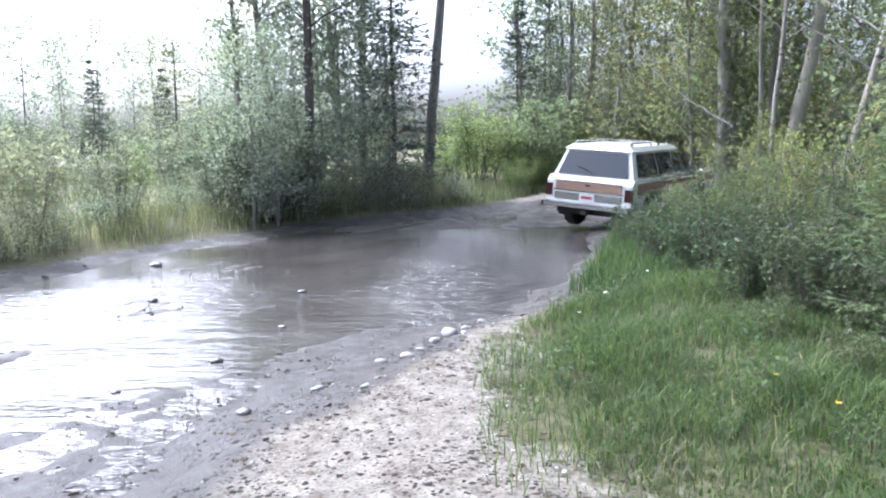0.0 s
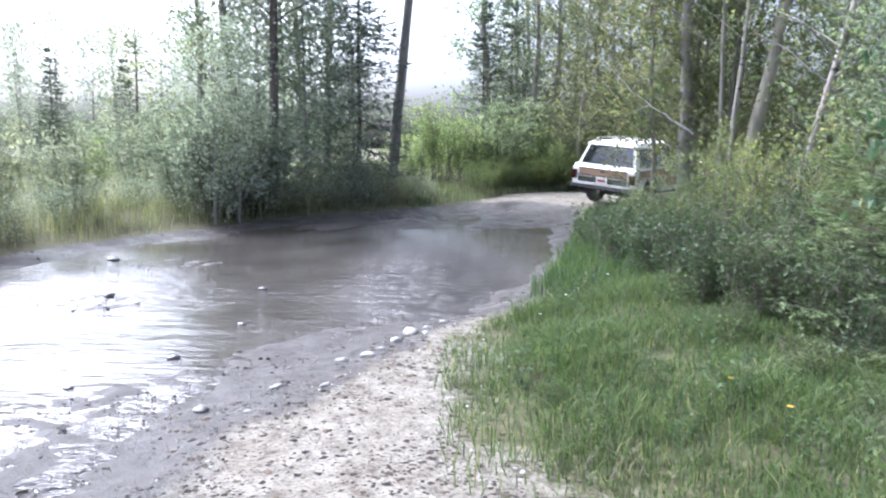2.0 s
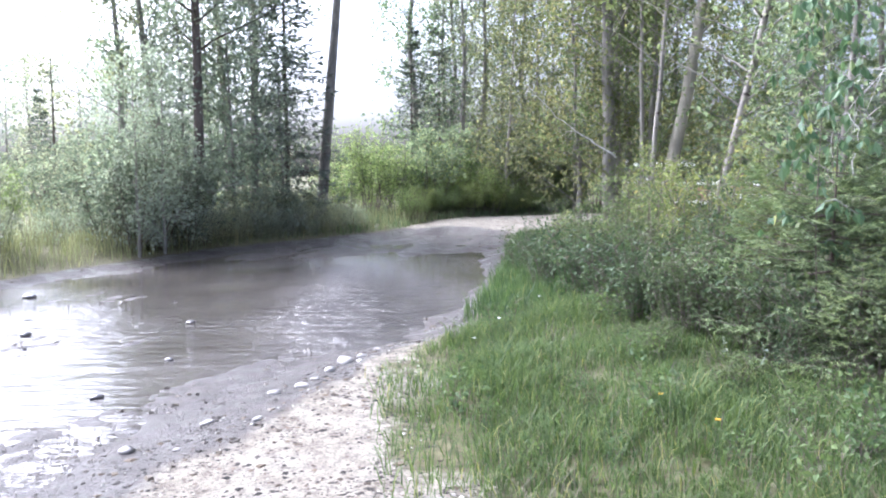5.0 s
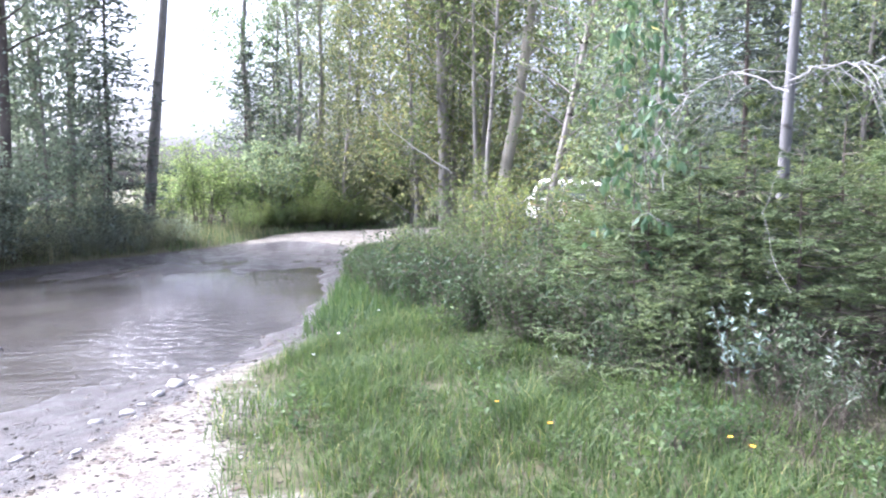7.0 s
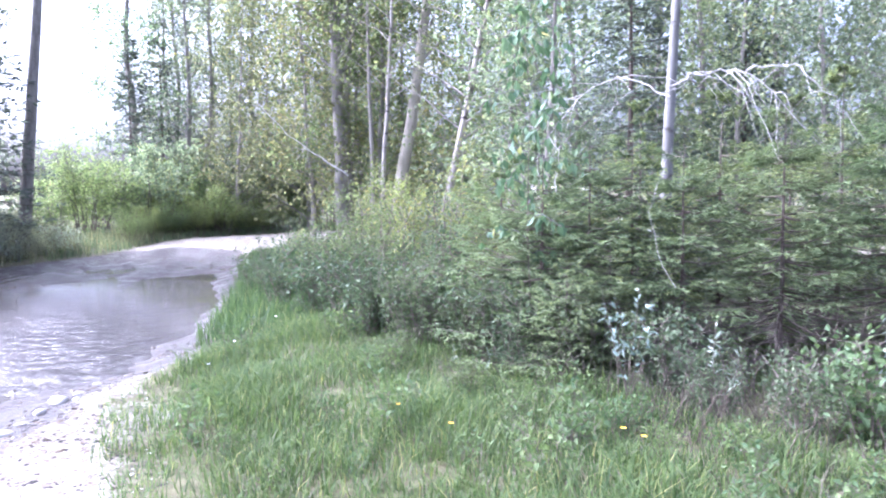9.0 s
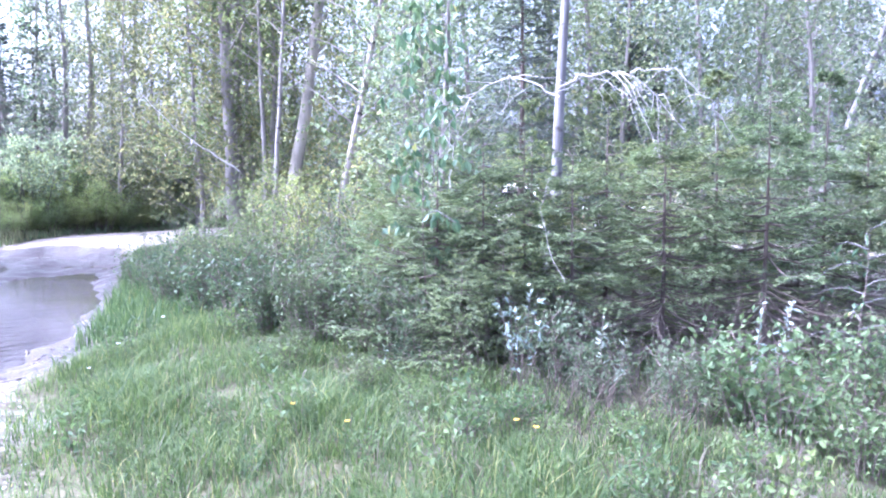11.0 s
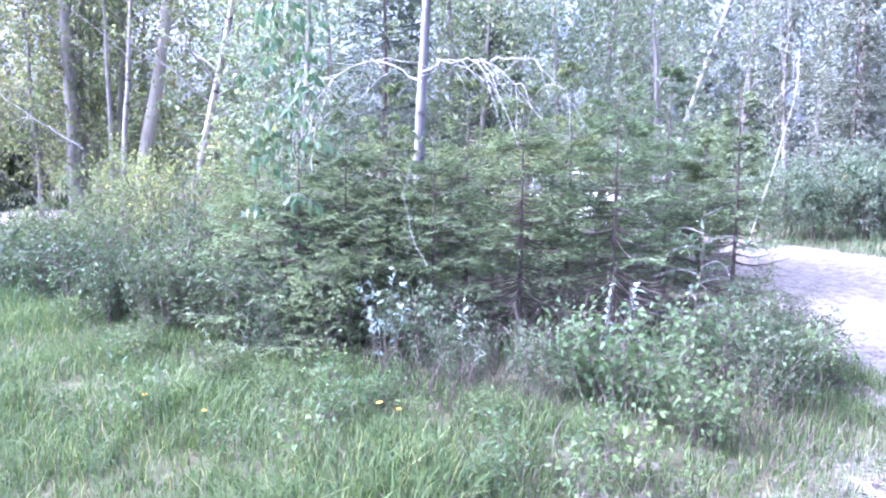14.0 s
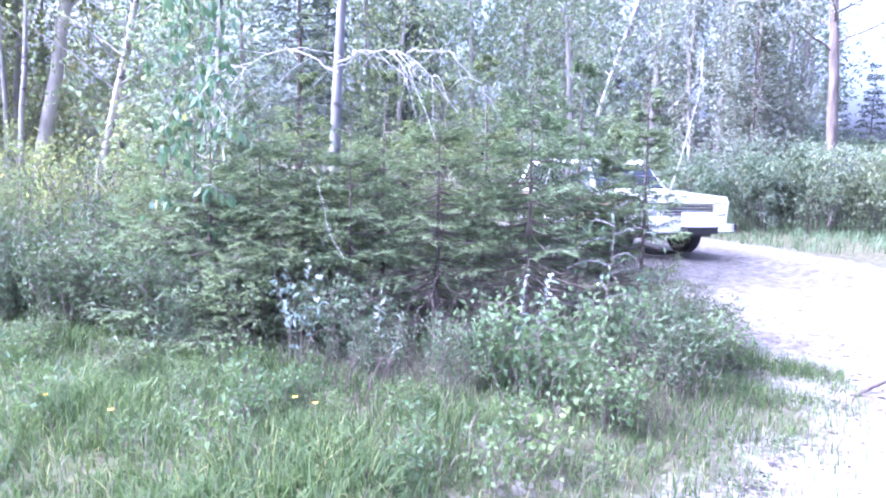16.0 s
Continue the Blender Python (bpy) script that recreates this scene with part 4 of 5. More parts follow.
# low green bushes and herbs at the thicket's foot
STOCK["bramble"] = shrub("raspberry_bush", "fresh green raspberry bush before the spruces", 0.95, 0.95, 11, 520, 0.075, LEAF_HERB, None, 0.62)
for turn, away, key, size in [(57.0, 4.9, "bramble", 0.8), (59.8, 4.7, "bramble", 0.7), (65, 4.6, "bramble", 0.6), (69.5, 5.6, "low", 0.9), (72, 6.3, "bramble", 0.6), (67.8, 6.0, "low", 0.9),
                              (64.2, 5.7, "bramble", 0.75), (70.6, 6.6, "bramble", 0.6), (72.2, 7.3, "low", 0.7), (73.2, 6.6, "low", 0.5), (70.2, 7.6, "bush1", 0.4), (68.0, 6.6, "yellow", 0.42), (44.5, 5.4, "low", 0.9), (36, 5.9, "low", 1.1), (38.5, 5.7, "low", 0.9), (33.5, 6.1, "low", 1.1), (30.5, 6.6, "low", 1.1), (27.5, 6.9, "low", 1.1),
                              (25.5, 7.2, "low", 1.2), (23, 7.6, "low", 1.2), (20.5, 8.1, "low", 1.2), (18.2, 9.0, "low", 1.3), (16.5, 10.0, "low", 1.3), (47.5, 5.0, "low", 0.6), (53, 4.8, "low", 0.7),
                              (41.0, 4.5, "bramble", 0.35), (37.5, 4.3, "bramble", 0.32), (44, 4.2, "bramble", 0.25), (50, 4.3, "bramble", 0.25), (29, 5.3, "low", 0.5), (24, 6.2, "low", 0.5), (33, 4.8, "bramble", 0.3)]:
    plant(key, *polar(turn, away), size)

STOCK["sprig"] = shrub("verge_herb", "small leafy green herb among the grass", 0.26, 0.3, 6, 110, 0.034, LEAF_HERB, None, 0.6)
for i in range(55):
    turn, away = rng.uniform(8, 66), rng.uniform(3.4, 8.0)
    x, y = polar(turn, away)
    if clear(x, y, 0.15) and away < np.interp(turn, [8, 17, 30, 45, 66], [8, 9, 6.4, 5.0, 4.8]):
        plant("sprig", x, y, rng.uniform(0.6, 1.5))


def brush(turn, away, h, n):
    """Dead grey-brown brushwood, a tangle of thin stalks."""
    x, y = polar(turn, away)
    ob = base("dead_brush", "tangle of dead grey-brown stalks below the spruces", "brushwood", "dead brush")
    ob.matrix_basis = pose(x, y, float(land(x, y)))
    b = Tubes(3)
    for _ in range(int(n * 0.6)):
        p = rng.normal(size=3) * 0.26
        p[2] = -0.03
        a = rng.uniform(0, 6.28)
        e = p + np.array([math.cos(a) * 0.3, math.sin(a) * 0.3, rng.uniform(0.2, 0.85)]) * h
        b.add(bent(p, e, 0.05, 0.28, 5), 0.0034 * np.linspace(1, 0.3, 5))
    tagged(b.make("stalk", DRY_TWIG if n % 2 else TWIG, ob), kind="stuff")


for turn, away, h, n in [(43, 5.0, 0.6, 41), (46, 4.8, 0.6, 43), (49, 4.9, 0.65, 45), (52, 4.9, 0.7, 40), (55, 5.0, 0.6, 43), (39, 5.4, 0.5, 40), (64.5, 5.1, 0.9, 41), (27, 7.4, 0.9, 60), (25, 7.8, 1.0, 60),
                         (29.5, 7.0, 0.8, 50), (22, 8.2, 0.9, 50), (60, 5.4, 0.8, 51), (67, 5.4, 0.8, 45), (33, 6.4, 0.6, 40), (47.5, 4.5, 0.5, 37), (44, 4.6, 0.5, 37), (51, 4.5, 0.55, 35), (66.5, 4.8, 0.5, 33), (69, 5.2, 0.5, 33), (41.5, 5.6, 0.8, 44), (46.5, 5.6, 0.8, 44), (53.5, 5.6, 0.8, 44), (37, 5.6, 0.9, 30), (43.5, 5.4, 0.9, 30), (48, 5.4, 1.1, 30), (51, 5.4, 0.9, 30), (56.5, 5.7, 1.0, 30), (31.5, 6.2, 0.9, 30)]:
    brush(turn, away, h, n)

# ---- stones, gravel, litter and sticks ----


def lump(rx, ry, rz, rough=0.18):
    bm = bmesh.new()
    bmesh.ops.create_icosphere(bm, subdivisions=2, radius=1)
    off = Vector((rng.uniform(0, 50), 0, 0))
    for v in bm.verts:
        k = 1 + rough * noise.noise(v.co * 1.7 + off)
        v.co = Vector((v.co.x * rx * k, v.co.y * ry * k, v.co.z * rz * k))
    vs = np.array([v.co[:] for v in bm.verts])
    fs = np.array([[v.index for v in f.verts] for f in bm.faces])
    bm.free()
    return vs, fs


def stone(x, y, size, material, label):
    v, f = lump(size, size * rng.uniform(0.6, 0.9), size * rng.uniform(0.35, 0.5), 0.35)
    ob = tagged(piece("stone", v, f, material, label=label, smooth=True), category="stone", group="stones at the water's edge")
    ob.matrix_basis = pose(x, y, max(float(land(x, y)), WATER_LEVEL) + size * 0.12, 0, 0, rng.uniform(0, 360))


for x, y, s in [(0.05, 6.72, 0.10), (-0.5, 5.89, 0.05), (-0.9, 5.23, 0.05), (-0.56, 5.17, 0.045), (-0.3, 6.02, 0.06), (-0.08, 6.43, 0.065), (-0.2, 6.2, 0.04), (0.2, 6.95, 0.05), (0.36, 7.2, 0.04), (-1.0, 4.75, 0.03)]:
    stone(x, y, s, STONE_PALE, "pale stone lying at the water's edge")
for x, y, s in [(-1.31, 4.8, 0.06), (-1.9, 6.2, 0.06), (-2.4, 5.4, 0.04), (-1.6, 7.4, 0.05), (-3.4, 8.8, 0.09), (-1.75, 9.3, 0.06), (-4.4, 11.6, 0.1)]:
    stone(x, y, s, STONE_DARK, "dark wet stone standing out of the mud")


def strewn(name, label, category, x, y, size, flat, material):
    """Many small bits lying on the ground."""
    n = len(x)
    z = land(x, y)
    box = np.array([(-1, -0.7, 0), (1, -0.6, 0), (0.8, 0.7, 0), (-0.7, 0.8, 0), (-0.5, -0.3, 1), (0.5, -0.4, 1), (0.4, 0.4, 1), (-0.4, 0.5, 1)], float)
    fc = np.array([(4, 5, 6, 7), (0, 1, 5, 4), (1, 2, 6, 5), (2, 3, 7, 6), (3, 0, 4, 7)])
    a, s = rng.uniform(0, 6.28, n), size * rng.lognormal(0, 0.45, n)
    c, d = np.cos(a)[:, None], np.sin(a)[:, None]
    b = box[None] * rng.uniform(0.7, 1.3, (n, 8, 1))
    v = np.stack([(b[..., 0] * c - b[..., 1] * d) * s[:, None] + x[:, None], (b[..., 0] * d + b[..., 1] * c) * s[:, None] + y[:, None], b[..., 2] * s[:, None] * flat + z[:, None] - 0.002], -1)
    f = (fc[None] + (np.arange(n) * 8)[:, None, None]).reshape(-1, 4)
    tagged(piece(name, v.reshape(-1, 3), f, material, label=label, kind="stuff"), category=category)


LITTER = leaf_material("leaf_litter", (0.012, 0.010, 0.009), (0.05, 0.042, 0.034), 0.05, 0.8)
DEAD_LEAF = leaf_material("dead_leaf", (0.035, 0.027, 0.02), (0.12, 0.095, 0.07), 0.1, 0.8)
GRAVEL = leaf_material("gravel_bits", (0.22, 0.20, 0.18), (0.55, 0.51, 0.46), 0.0, 0.85)
CLOD = leaf_material("mud_clods", (0.04, 0.034, 0.03), (0.10, 0.085, 0.072), 0.0, 0.4)
sandy = lambda x, y: (inside(NEAR_SAND, x, y) > -0.1) & (np.hypot(x, y) > 1.5)
x, y = sown(3500, -2, 5, 1, 9, sandy, 0.1)
strewn("gravel", "pale gravel on the sandy track", "gravel", x, y, 0.008, 0.6, GRAVEL)
x, y = sown(120000, -2, 5, 1, 9, sandy, -0.3)
strewn("leaf_litter", "dark dead leaves and bark bits on the sand", "litter", x, y, 0.0088, 0.2, LITTER)
x, y = sown(15000, -2, 5, 1, 9, sandy, -0.2)
strewn("dead_leaves", "curled brown dead leaves on the sand", "litter", x, y, 0.011, 0.3, DEAD_LEAF)
muddy = lambda x, y: (inside(MUD, x, y) > -0.1) & (land(x, y) > WATER_LEVEL - 0.02)
x, y = sown(9000, -8, 5, 2, 22, muddy, 0.0)
strewn("mud_lumps", "wet clods of mud and debris in the ford", "mud", x, y, 0.015, 0.5, CLOD)
x, y = sown(5000, -3.2, -0.7, 3.0, 6.2, muddy, -0.1)
strewn("churned_mud", "small wet clods standing out of the churned track", "mud", x, y, 0.007, 0.6, CLOD)
x, y = sown(2600, -6.5, -2.0, 7.0, 12.0, muddy, -0.1)
strewn("shallow_clods", "dark clods breaking the shallow water", "mud", x, y, 0.011, 0.6, CLOD)
road_edge = lambda x, y: (inside(LOOP, x, y) > -0.3) & (inside(LOOP, x, y) < 1.2) & (np.hypot(x, y) < 15)
x, y = sown(22000, 3, 14, 0, 7, road_edge, 0.1)
strewn("road_litter", "dead leaves at the sandy road's edge", "litter", x, y, 0.009, 0.25, LITTER)


def stick(x, y, turn, length, r):
    t = Tubes(6)
    t.add(bent((-length / 2, 0, 0), (length / 2, 0, 0), 0.04, 0.06, 8), r * np.linspace(1, 0.5, 8))
    ob = t.make("fallen_stick", BARK_DARK, None, "dark fallen stick lying on the sandy road")
    tagged(ob, category="stick")
    ob.matrix_basis = pose(x, y, float(land(x, y)) + r * 0.7, 0, 0, turn)


stick(6.75, 0.85, -20, 0.9, 0.02)
stick(6.2, 0.85, 30, 0.45, 0.012)

# leaf mould under the thicket
shade = lambda x, y: off_road(x, y, 0.1) & (np.degrees(np.arctan2(x, y)) > 20) & (np.hypot(x, y) > 2.8)
x, y = sown(26000, 2, 8, 1, 9, shade, 0.0)
strewn("leaf_mould", "grey-brown dead leaves under the bushes", "litter", x, y, 0.018, 0.3, STRAW)
YELLOW = plain("yellow_petal", (0.75, 0.45, 0.03), 0.6)
WHITE = plain("white_petal", (0.75, 0.75, 0.72), 0.6)


def flower(turn, away, h, material, label):
    x, y = polar(turn, away)
    ob = base("wild_flower", label, "flower", "wild flowers")
    ob.matrix_basis = pose(x, y, float(land(x, y)))
    t = Tubes(4)
    t.add(bent((0, 0, -0.02), (0.02, 0.02, h), 0, 0.05, 5), np.full(5, 0.0025))
    t.make("stalk", GRASS, ob)
    n = 9
    a = np.arange(n) * 6.283 / n
    ax = np.stack([np.cos(a), np.sin(a), np.full(n, 0.35)], 1)
    v, f = leaf_arrays(np.repeat([[0.02, 0.02, h]], n, 0), ax, 0.02, 0.011, 0.1, 1.0)
    piece("blossom", v, f, material, ob)


for turn, away, h in [(42.5, 3.9, 0.2), (41.0, 4.1, 0.18), (28, 4.2, 0.2), (24, 4.6, 0.2)]:
    flower(turn, away, h, YELLOW, "small yellow wild flower in the grass")
for turn, away, h in [(10.1, 6.0, 0.3), (12, 6.6, 0.32), (-18.8, 15.9, 0.5), (-1.7, 19.8, 0.55), (-24, 14.2, 0.5), (15, 7.3, 0.35), (-6, 18.8, 0.5)]:
    flower(turn, away, h, WHITE, "small white wild flower in the grass")

# ---- the white estate car ----
PAINT = plain("cream_white_paint", (0.82, 0.80, 0.73), 0.28, vary=0.05, scale=2)
CHROME = plain("worn_chrome", (0.72, 0.72, 0.72), 0.22, 1.0, 0.1)
BUMPER = plain("pale_bumper", (0.74, 0.73, 0.70), 0.4, 0.2, 0.1)
RUBBER = plain("black_rubber", (0.022, 0.021, 0.02), 0.85, vary=0.3, scale=20, bumpy=0.3)
DARK = plain("dark_underbody", (0.03, 0.027, 0.024), 0.8, vary=0.3)
LAMP_RED = plain("red_lens", (0.045, 0.012, 0.01), 0.2)
LAMP_CLEAR = plain("clear_lens", (0.75, 0.76, 0.74), 0.12)
PLATE = plain("plate_white", (0.75, 0.74, 0.72), 0.5)
PLATE_INK = plain("plate_ink", (0.30, 0.06, 0.05), 0.6)
GLASS = plain("tinted_glass", (0.012, 0.015, 0.016), 0.04, 0, 0.1, spec=0.6)
GLASS.node_tree.nodes["Principled BSDF"].inputs["IOR"].default_value = 1.62
COVER = plain("pale_canvas", (0.66, 0.65, 0.60), 0.8, vary=0.12, bumpy=0.3)


def wood_material():
    m, nt, b = shader("wood_veneer", 0.45, 0, (0.36, 0.20, 0.11))
    f = world_noise(nt, 7, 6, 0.65, (0.5, 0.25, 5))
    nt.links.new(ramp(nt, f, [(0.3, (0.24, 0.145, 0.095)), (0.7, (0.40, 0.26, 0.18))]), b.inputs["Base Color"])
    return m


WOOD = wood_material()


def part(name, bm, material, parent, label="", bevel=0.0, smooth=False):
    """Links a bmesh as one part of a thing."""
    if bevel:
        bmesh.ops.bevel(bm, geom=[e for e in bm.edges if len(e.link_faces) == 2 and e.calc_face_angle(0) > 0.35], offset=bevel, segments=2, profile=0.6, affect="EDGES", clamp_overlap=True)
    bmesh.ops.recalc_face_normals(bm, faces=bm.faces)
    me = bpy.data.meshes.new(name)
    bm.to_mesh(me)
    bm.free()
    if smooth:
        me.polygons.foreach_set("use_smooth", [True] * len(me.polygons))
    me.materials.append(material)
    ob = new(name, me)
    ob.parent = parent
    return tagged(ob, label)


def hexa(corners):
    """A block from eight corners: four below, four above, in the same order round."""
    bm = bmesh.new()
    v = [bm.verts.new(c) for c in corners]
    for f in ((3, 2, 1, 0), (4, 5, 6, 7), (0, 1, 5, 4), (1, 2, 6, 5), (2, 3, 7, 6), (3, 0, 4, 7)):
        bm.faces.new([v[i] for i in f])
    return bm


def box(x0, x1, y0, y1, z0, z1):
    return hexa([(x0, y0, z0), (x1, y0, z0), (x1, y1, z0), (x0, y1, z0), (x0, y0, z1), (x1, y0, z1), (x1, y1, z1), (x0, y1, z1)])


def slab(quad, thick):
    """A pane of that thickness on four corners."""
    q = [Vector(c) for c in quad]
    n = (q[1] - q[0]).cross(q[2] - q[0]).normalized() * thick
    return hexa([*q, *[c + n for c in q]])


def extruded(profile, half):
    """A side outline, (y, z) points, drawn across the width."""
    bm = bmesh.new()
    rows = [[bm.verts.new((x, y, z)) for y, z in profile] for x in (-half, half)]
    bm.faces.new(rows[0])
    bm.faces.new(rows[1][::-1])
    n = len(profile)
    for i in range(n):
        bm.faces.new((rows[0][i], rows[0][(i + 1) % n], rows[1][(i + 1) % n], rows[1][i]))
    return bm


def lathe(profile, sides=28):
    """(radius, x) points turned about the x axis."""
    bm = bmesh.new()
    rings = [[bm.verts.new((x, r * math.cos(a), r * math.sin(a))) for a in [k * math.tau / sides for k in range(sides)]] for r, x in profile]
    for a, b in zip(rings, rings[1:]):
        for k in range(sides):
            bm.faces.new((a[k], a[(k + 1) % sides], b[(k + 1) % sides], b[k]))
    bm.faces.new(rings[0])
    bm.faces.new(rings[-1][::-1])
    return bm


AXLE_FRONT, AXLE_REAR, TYRE = 1.40, -1.36, 0.375


def build_car():
    car = new("estate_car")
    tagged(car, "boxy white off-road estate car with wood-grain panels", "car")
    arch = lambda c: [(c + 0.47 * math.cos(a), 0.47 + 0.43 * math.sin(a)) for a in [radians(d) for d in range(180, -1, -20)]]
    outline = [(-2.28, 0.55), (-1.95, 0.47), *arch(AXLE_REAR), *arch(AXLE_FRONT), (2.02, 0.47), (2.30, 0.58), (2.34, 0.98), (2.28, 1.08), (0.86, 1.16), (0.72, 1.13), (-2.24, 1.13), (-2.34, 1.02), (-2.36, 0.62)]
    part("body", extruded(outline, 0.93), PAINT, car, bevel=0.035, smooth=False)
    part("underbody", box(-0.78, 0.78, -2.15, 2.1, 0.36, 0.62), DARK, car, "dark dirty underbody", 0.02)
    # cabin
    b4, t4 = [(-0.88, -2.20), (0.88, -2.20), (0.88, 0.80), (-0.88, 0.80)], [(-0.70, -1.98), (0.70, -1.98), (0.70, 0.26), (-0.70, 0.26)]
    lo, hi = 1.12, 1.68
    part("cabin", hexa([(*p, lo) for p in b4] + [(*p, hi) for p in t4]), PAINT, car, bevel=0.03)
    roof = hexa([(-0.74, -2.04, 1.66), (0.74, -2.04, 1.66), (0.74, 0.34, 1.66), (-0.74, 0.34, 1.66), (-0.62, -1.92, 1.755), (0.62, -1.92, 1.755), (0.62, 0.16, 1.755), (-0.62, 0.16, 1.755)])
    part("roof", roof, PAINT, car, bevel=0.03)

    def on_side(s, y, k):
        """A point of the cabin's side at height share k; y is taken at the belt."""
        x = 0.88 - 0.18 * k
        return (s * (x + 0.012), y, lo + (hi - lo) * k)

    for s in (-1, 1):
        for y0, y1, a, b in ((-1.98, -1.02, 0.13, 0.0), (-0.94, -0.18, 0.0, 0.0), (-0.10, 0.70, 0.0, -0.36)):
            q = [on_side(s, y0, 0.10), on_side(s, y1, 0.10), on_side(s, y1 + b, 0.88), on_side(s, y0 + a, 0.88)]
            if s < 0:
                q = q[::-1]
            w = part("side_window", slab(q, 0.012), GLASS, car, "dark tinted side window")
            (ax, ay, az), (bx, by, bz) = on_side(s, y0 - 0.02, 0.06), on_side(s, y1 + 0.02, 0.06)
            part("window_trim", box(min(ax, ax + s * 0.02), max(ax, ax + s * 0.02), y0 - 0.02, y1 + 0.02, az - 0.02, az + 0.015), CHROME, w, "thin chrome window trim")
        part("wood_panel", box(*sorted((s * 0.93, s * 0.942)), -2.10, 2.15, 0.88, 1.05), WOOD, car, "wood-grain side panel")
        part("wood_panel", box(*sorted((s * 0.93, s * 0.942)), -0.86, 0.90, 0.60, 0.88), WOOD, car, "wood-grain side panel")
        for z in (0.868, 1.062):
            part("side_moulding", box(*sorted((s * 0.93, s * 0.954)), -2.14, 2.18, z - 0.014, z + 0.014), CHROME, car, "bright side moulding", 0.004)
        for y in (-0.85, 0.05):
            part("door_handle", box(*sorted((s * 0.94, s * 0.97)), y, y + 0.16, 1.072, 1.098), CHROME, car, "chrome door handle", 0.008)
        for y in (-0.98, -0.14, 0.78):
            part("door_gap", box(*sorted((s * 0.926, s * 0.934)), y - 0.006, y + 0.006, 0.56, 1.10), DARK, car)
        part("wing_mirror", box(*sorted((s * 0.90, s * 1.08)), 0.62, 0.70, 1.16, 1.30), CHROME, car, "chrome wing mirror", 0.02)
        part("tail_lamp", box(*sorted((s * 0.80, s * 0.935)), -2.385, -2.28, 0.72, 0.96), LAMP_RED, car, "upright dark red tail lamp", 0.012)
        part("headlamp", box(*sorted((s * 0.60, s * 0.84)), 2.30, 2.36, 0.78, 0.95), LAMP_CLEAR, car, "square clear headlamp", 0.012)
        part("headlamp_surround", box(*sorted((s * 0.57, s * 0.87)), 2.29, 2.345, 0.75, 0.98), CHROME, car, "bright headlamp surround", 0.008)
        part("turn_lamp", box(*sorted((s * 0.62, s * 0.82)), 2.32, 2.36, 0.66, 0.72), LAMP_CLEAR, car, "", 0.006)
        rail = part("roof_rail", box(*sorted((s * 0.60, s * 0.63)), -1.85, 0.02, 1.80, 1.825), CHROME, car, "bright roof rail", 0.008)
        for y in (-1.82, -0.9, -0.02):
            part("rail_foot", box(*sorted((s * 0.595, s * 0.635)), y - 0.03, y + 0.03, 1.745, 1.805), CHROME, rail, "", 0.006)
        part("mud_flap", box(*sorted((s * 0.62, s * 0.90)), -1.86, -1.845, 0.26, 0.52), RUBBER, car, "black rubber mud flap")
        part("bumper_end", box(*sorted((s * 0.86, s * 0.99)), -2.46, -2.20, 0.50, 0.60), RUBBER, car, "black rubber bumper end", 0.02)
        part("bumper_end", box(*sorted((s * 0.86, s * 0.99)), 2.24, 2.50, 0.50, 0.60), RUBBER, car, "black rubber bumper end", 0.02)
    for y in (-1.35, -0.45):
        part("roof_bar", box(-0.60, 0.60, y, y + 0.05, 1.80, 1.82), CHROME, car, "bright roof cross bar", 0.006)
    # rear
    rq = lambda x, k: (x * (1 - 0.20 * k), -2.20 + 0.22 * k - 0.012, lo + (hi - lo) * k)
    rear = part("rear_window", slab([rq(-0.78, 0.06), rq(-0.78, 0.90), rq(0.78, 0.90), rq(0.78, 0.06)][::-1], 0.012), GLASS, car, "large rear window reflecting the sky")
    wiper = Tubes(5)
    wiper.add([(0.05, -2.225, 1.16), (-0.1, -2.205, 1.26), (-0.35, -2.185, 1.33)], [0.008] * 3)
    wiper.make("wiper", RUBBER, rear)
    part("tailgate_panel", box(-0.72, 0.72, -2.374, -2.35, 0.86, 1.02), WOOD, car, "wood-grain tailgate panel", 0.004)
    part("tailgate_badge", box(-0.05, 0.05, -2.384, -2.37, 0.95, 0.99), DARK, car, "small dark tailgate badge", 0.004)
    for z in (0.845, 1.035):
        part("tailgate_trim", box(-0.76, 0.76, -2.378, -2.35, z - 0.012, z + 0.012), CHROME, car, "bright tailgate trim", 0.004)
    part("tailgate_lower", box(-0.74, 0.74, -2.372, -2.35, 0.66, 0.80), CHROME, car, "dull metal lower tailgate trim", 0.004)
    plate = part("number_plate", box(-0.16, 0.16, -2.395, -2.37, 0.665, 0.80), PLATE, car, "white number plate", 0.004)
    part("plate_bar", box(-0.12, 0.12, -2.399, -2.39, 0.70, 0.76), PLATE_INK, plate, "plain red bar")
    part("rear_bumper", box(-0.93, 0.93, -2.47, -2.32, 0.515, 0.60), CHROME, car, "bright rear bumper", 0.025)
    part("tow_hitch", box(-0.06, 0.06, -2.52, -2.2, 0.40, 0.47), DARK, car, "dark tow hitch", 0.01)
    pipe = Tubes(10)
    pipe.add([(0.55, -1.6, 0.36), (0.58, -2.2, 0.36), (0.60, -2.42, 0.34)], [0.03] * 3)
    pipe.make("exhaust_pipe", DARK, car, "rusty exhaust pipe")
    # front
    wq = lambda x, k: (x * (1 - 0.20 * k), 0.80 - 0.54 * k + 0.012, lo + 0.02 + (hi - lo) * k)
    part("windscreen", slab([wq(-0.80, 0.06), wq(0.80, 0.06), wq(0.80, 0.90), wq(-0.80, 0.90)][::-1], 0.012), GLASS, car, "raked windscreen")
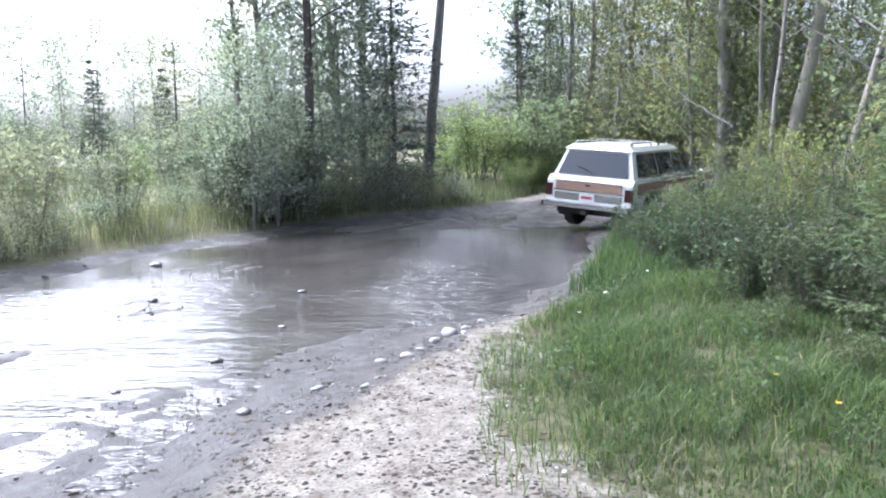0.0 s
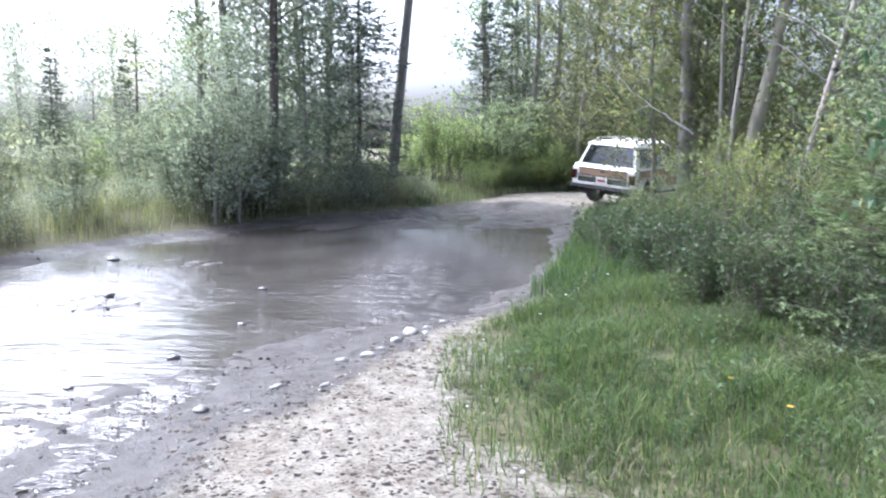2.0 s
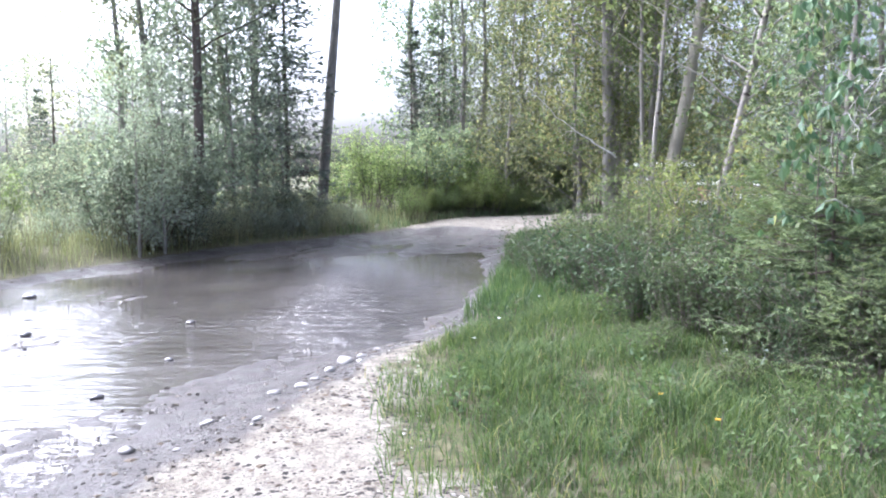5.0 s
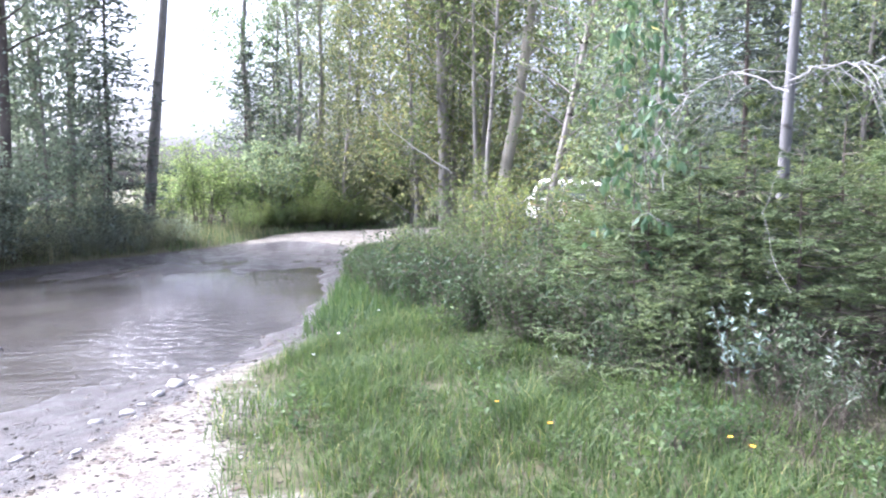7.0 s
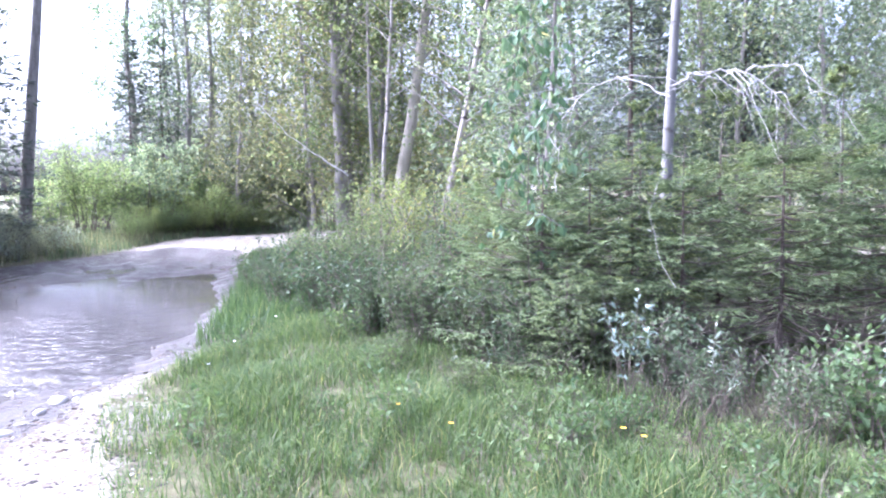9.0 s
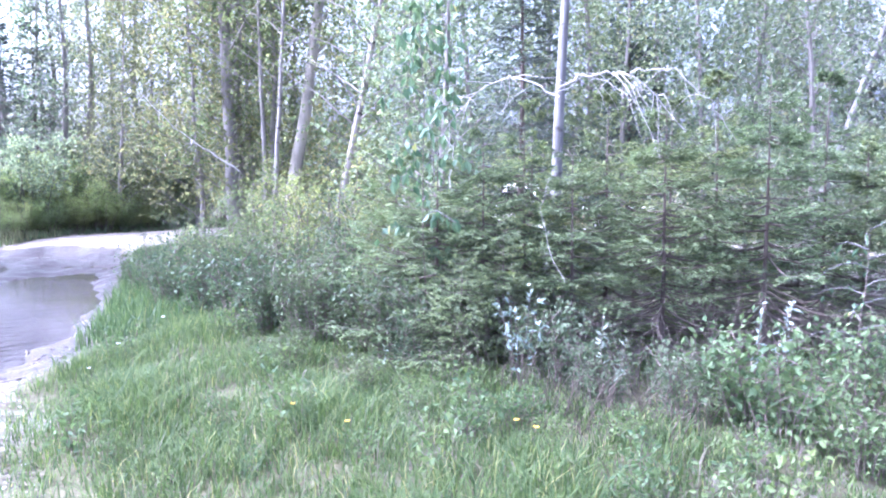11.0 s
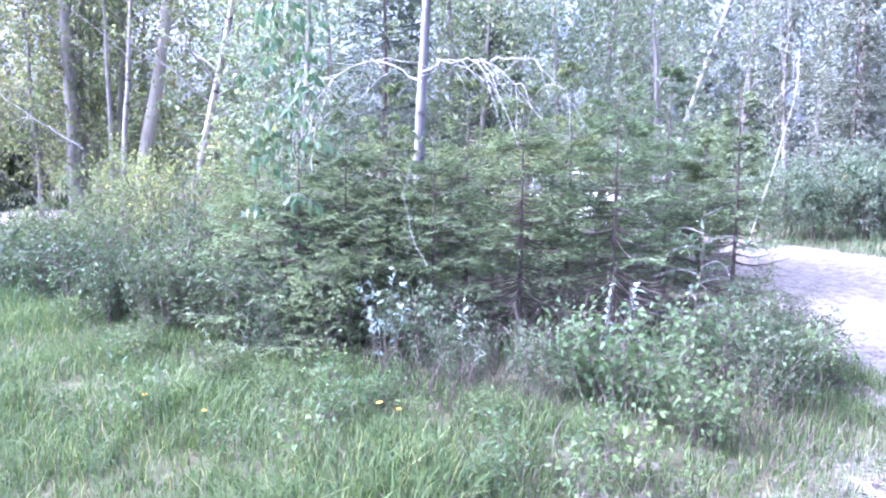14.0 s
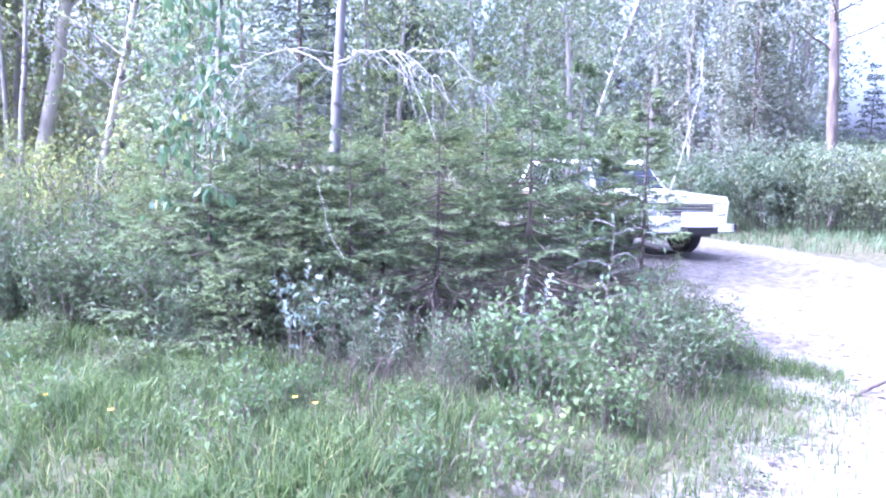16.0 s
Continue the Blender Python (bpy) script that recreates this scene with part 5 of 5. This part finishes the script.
    part("bonnet", hexa([(-0.80, 0.88, 1.13), (0.80, 0.88, 1.13), (0.78, 2.24, 1.06), (-0.78, 2.24, 1.06), (-0.66, 0.92, 1.19), (0.66, 0.92, 1.19), (0.60, 2.18, 1.11), (-0.60, 2.18, 1.11)]), PAINT, car, bevel=0.02)
    grille = part("grille", box(-0.56, 0.56, 2.30, 2.35, 0.76, 0.97), DARK, car, "dark grille with bright bars", 0.006)
    for k in range(4):
        part("grille_bar", box(-0.55, 0.55, 2.34, 2.362, 0.785 + k * 0.05, 0.80 + k * 0.05), CHROME, grille)
    part("front_bumper", box(-0.93, 0.93, 2.34, 2.50, 0.48, 0.61), BUMPER, car, "bright front bumper", 0.025)
    winch = part("winch_cover", box(-0.34, 0.20, 2.44, 2.72, 0.58, 0.82), COVER, car, "pale canvas covered winch on the bumper", 0.05)
    part("winch_mount", box(-0.40, 0.26, 2.30, 2.68, 0.46, 0.58), DARK, winch, "dark winch mount", 0.01)
    part("front_axle", lathe([(0.045, -0.74), (0.05, 0.0), (0.045, 0.74)], 10), DARK, car).matrix_basis = pose(0, AXLE_FRONT, TYRE)
    part("rear_axle", lathe([(0.045, -0.74), (0.12, -0.1), (0.12, 0.1), (0.045, 0.74)], 10), DARK, car).matrix_basis = pose(0, AXLE_REAR, TYRE)
    wheels = []
    tread = [(0.20, -0.10), (0.30, -0.125), (0.352, -0.118), (TYRE, -0.09), (TYRE, 0.09), (0.352, 0.118), (0.30, 0.125), (0.20, 0.10)]
    for s in (-1, 1):
        for y in (AXLE_REAR, AXLE_FRONT):
            hub = part("wheel", lathe([(0.06, -0.05), (0.07, 0.05), (0.045, 0.10 * 1)], 12), CHROME, car, "off-road wheel with a pale rim", smooth=False)
            part("tyre", lathe(tread, 32), RUBBER, hub, "black muddy off-road tyre")
            rim = lathe([(0.215, -0.095), (0.205, -0.06), (0.10, -0.07), (0.09, 0.07), (0.205, 0.06), (0.215, 0.095)], 24)
            part("rim", rim, CHROME, hub, "dull metal rim")
            hub.matrix_basis = pose(s * 0.76, y, TYRE)
            wheels.append((hub, s * 0.76, y))
    return car, wheels


car, car_wheels = build_car()

# where the car's middle is, time by time: out of the ford, round the loop behind the bushes and back
CAR_WAY = np.array([(0.0, 4.31, 17.11), (0.5, 4.85, 18.5), (1.0, 5.45, 19.75), (1.5, 6.1, 20.9), (2.5, 7.6, 22.9), (3.2, 8.4, 23.8), (4.3, 10.2, 24.0), (5.5, 11.7, 23.1), (6.5, 12.65, 21.9),
                    (7.5, 13.5, 20.6), (8.2, 14.0, 19.5), (10.5, 16.0, 16.9), (12.5, 17.0, 14.1), (14.5, 16.3, 11.0), (15.3, 15.25, 8.9), (16.0, 14.16, 6.89)])


def car_place(t):
    """Middle of the car on a smooth curve through its way."""
    k = CAR_WAY[:, 0]
    i = int(np.clip(np.searchsorted(k, t, "right") - 1, 0, len(k) - 2))
    p = CAR_WAY[:, 1:]
    slope = lambda j: (p[min(j + 1, len(k) - 1)] - p[max(j - 1, 0)]) / (k[min(j + 1, len(k) - 1)] - k[max(j - 1, 0)])
    h = k[i + 1] - k[i]
    u = (t - k[i]) / h
    return (2 * u**3 - 3 * u**2 + 1) * p[i] + (u**3 - 2 * u**2 + u) * h * slope(i) + (3 * u**2 - 2 * u**3) * p[i + 1] + (u**3 - u**2) * h * slope(i + 1)


def car_rows():
    rows, spins = [], []
    went, last = 0.0, car_place(0.0)
    for i in range(129):
        t = i * SECONDS / 128
        c = car_place(t)
        e = 0.05
        d = car_place(min(t + e, SECONDS)) - car_place(max(t - e, 0))
        d /= np.linalg.norm(d)
        went += float(np.linalg.norm(c - last))
        last = c
        f, r = c + d * AXLE_FRONT, c + d * AXLE_REAR
        side = np.array([d[1], -d[0]]) * 0.76
        track = lambda p: float((soft_land(p + side) + soft_land(p - side)) / 2)
        zf, zr = track(f), track(r)
        z = zr + (zf - zr) * (-AXLE_REAR) / (AXLE_FRONT - AXLE_REAR)
        tilt = math.degrees(math.atan2(zf - zr, AXLE_FRONT - AXLE_REAR))
        # it swings and leans a little as it climbs out of the ford
        swing, lean = np.interp(t, [0, 0.5, 1.0, 1.5, 2.5, 3.2, 4.3], [17, 13, 9, 8, 8, 5, 0]), np.interp(t, [0, 0.8, 1.6, 2.5, 3.5], [4, 7, 5.5, 3.5, 0])
        rows.append((t, pose(c[0], c[1], z - 0.08 * float(step(-t, -1.8, -0.6)), 0, 0, -math.degrees(math.atan2(d[0], d[1])) - float(swing)) @ pose(0, 0, 0, tilt, float(lean), 0)))
        spins.append((t, math.degrees(went / TYRE)))
    return rows, spins


def soft_land(p):
    """Ground under a wheel, evened over its footprint."""
    o = np.array([-0.3, -0.15, 0, 0.15, 0.3])
    gx, gy = np.meshgrid(p[0] + o, p[1] + o)
    return float(land(gx, gy).mean())


def motions():
    rows, spins = car_rows()
    walk(car, rows)
    for wheel, x, y in car_wheels:
        walk(wheel, [(t, pose(x, y, TYRE, -turn, 0, 0)) for t, turn in spins])


motions()
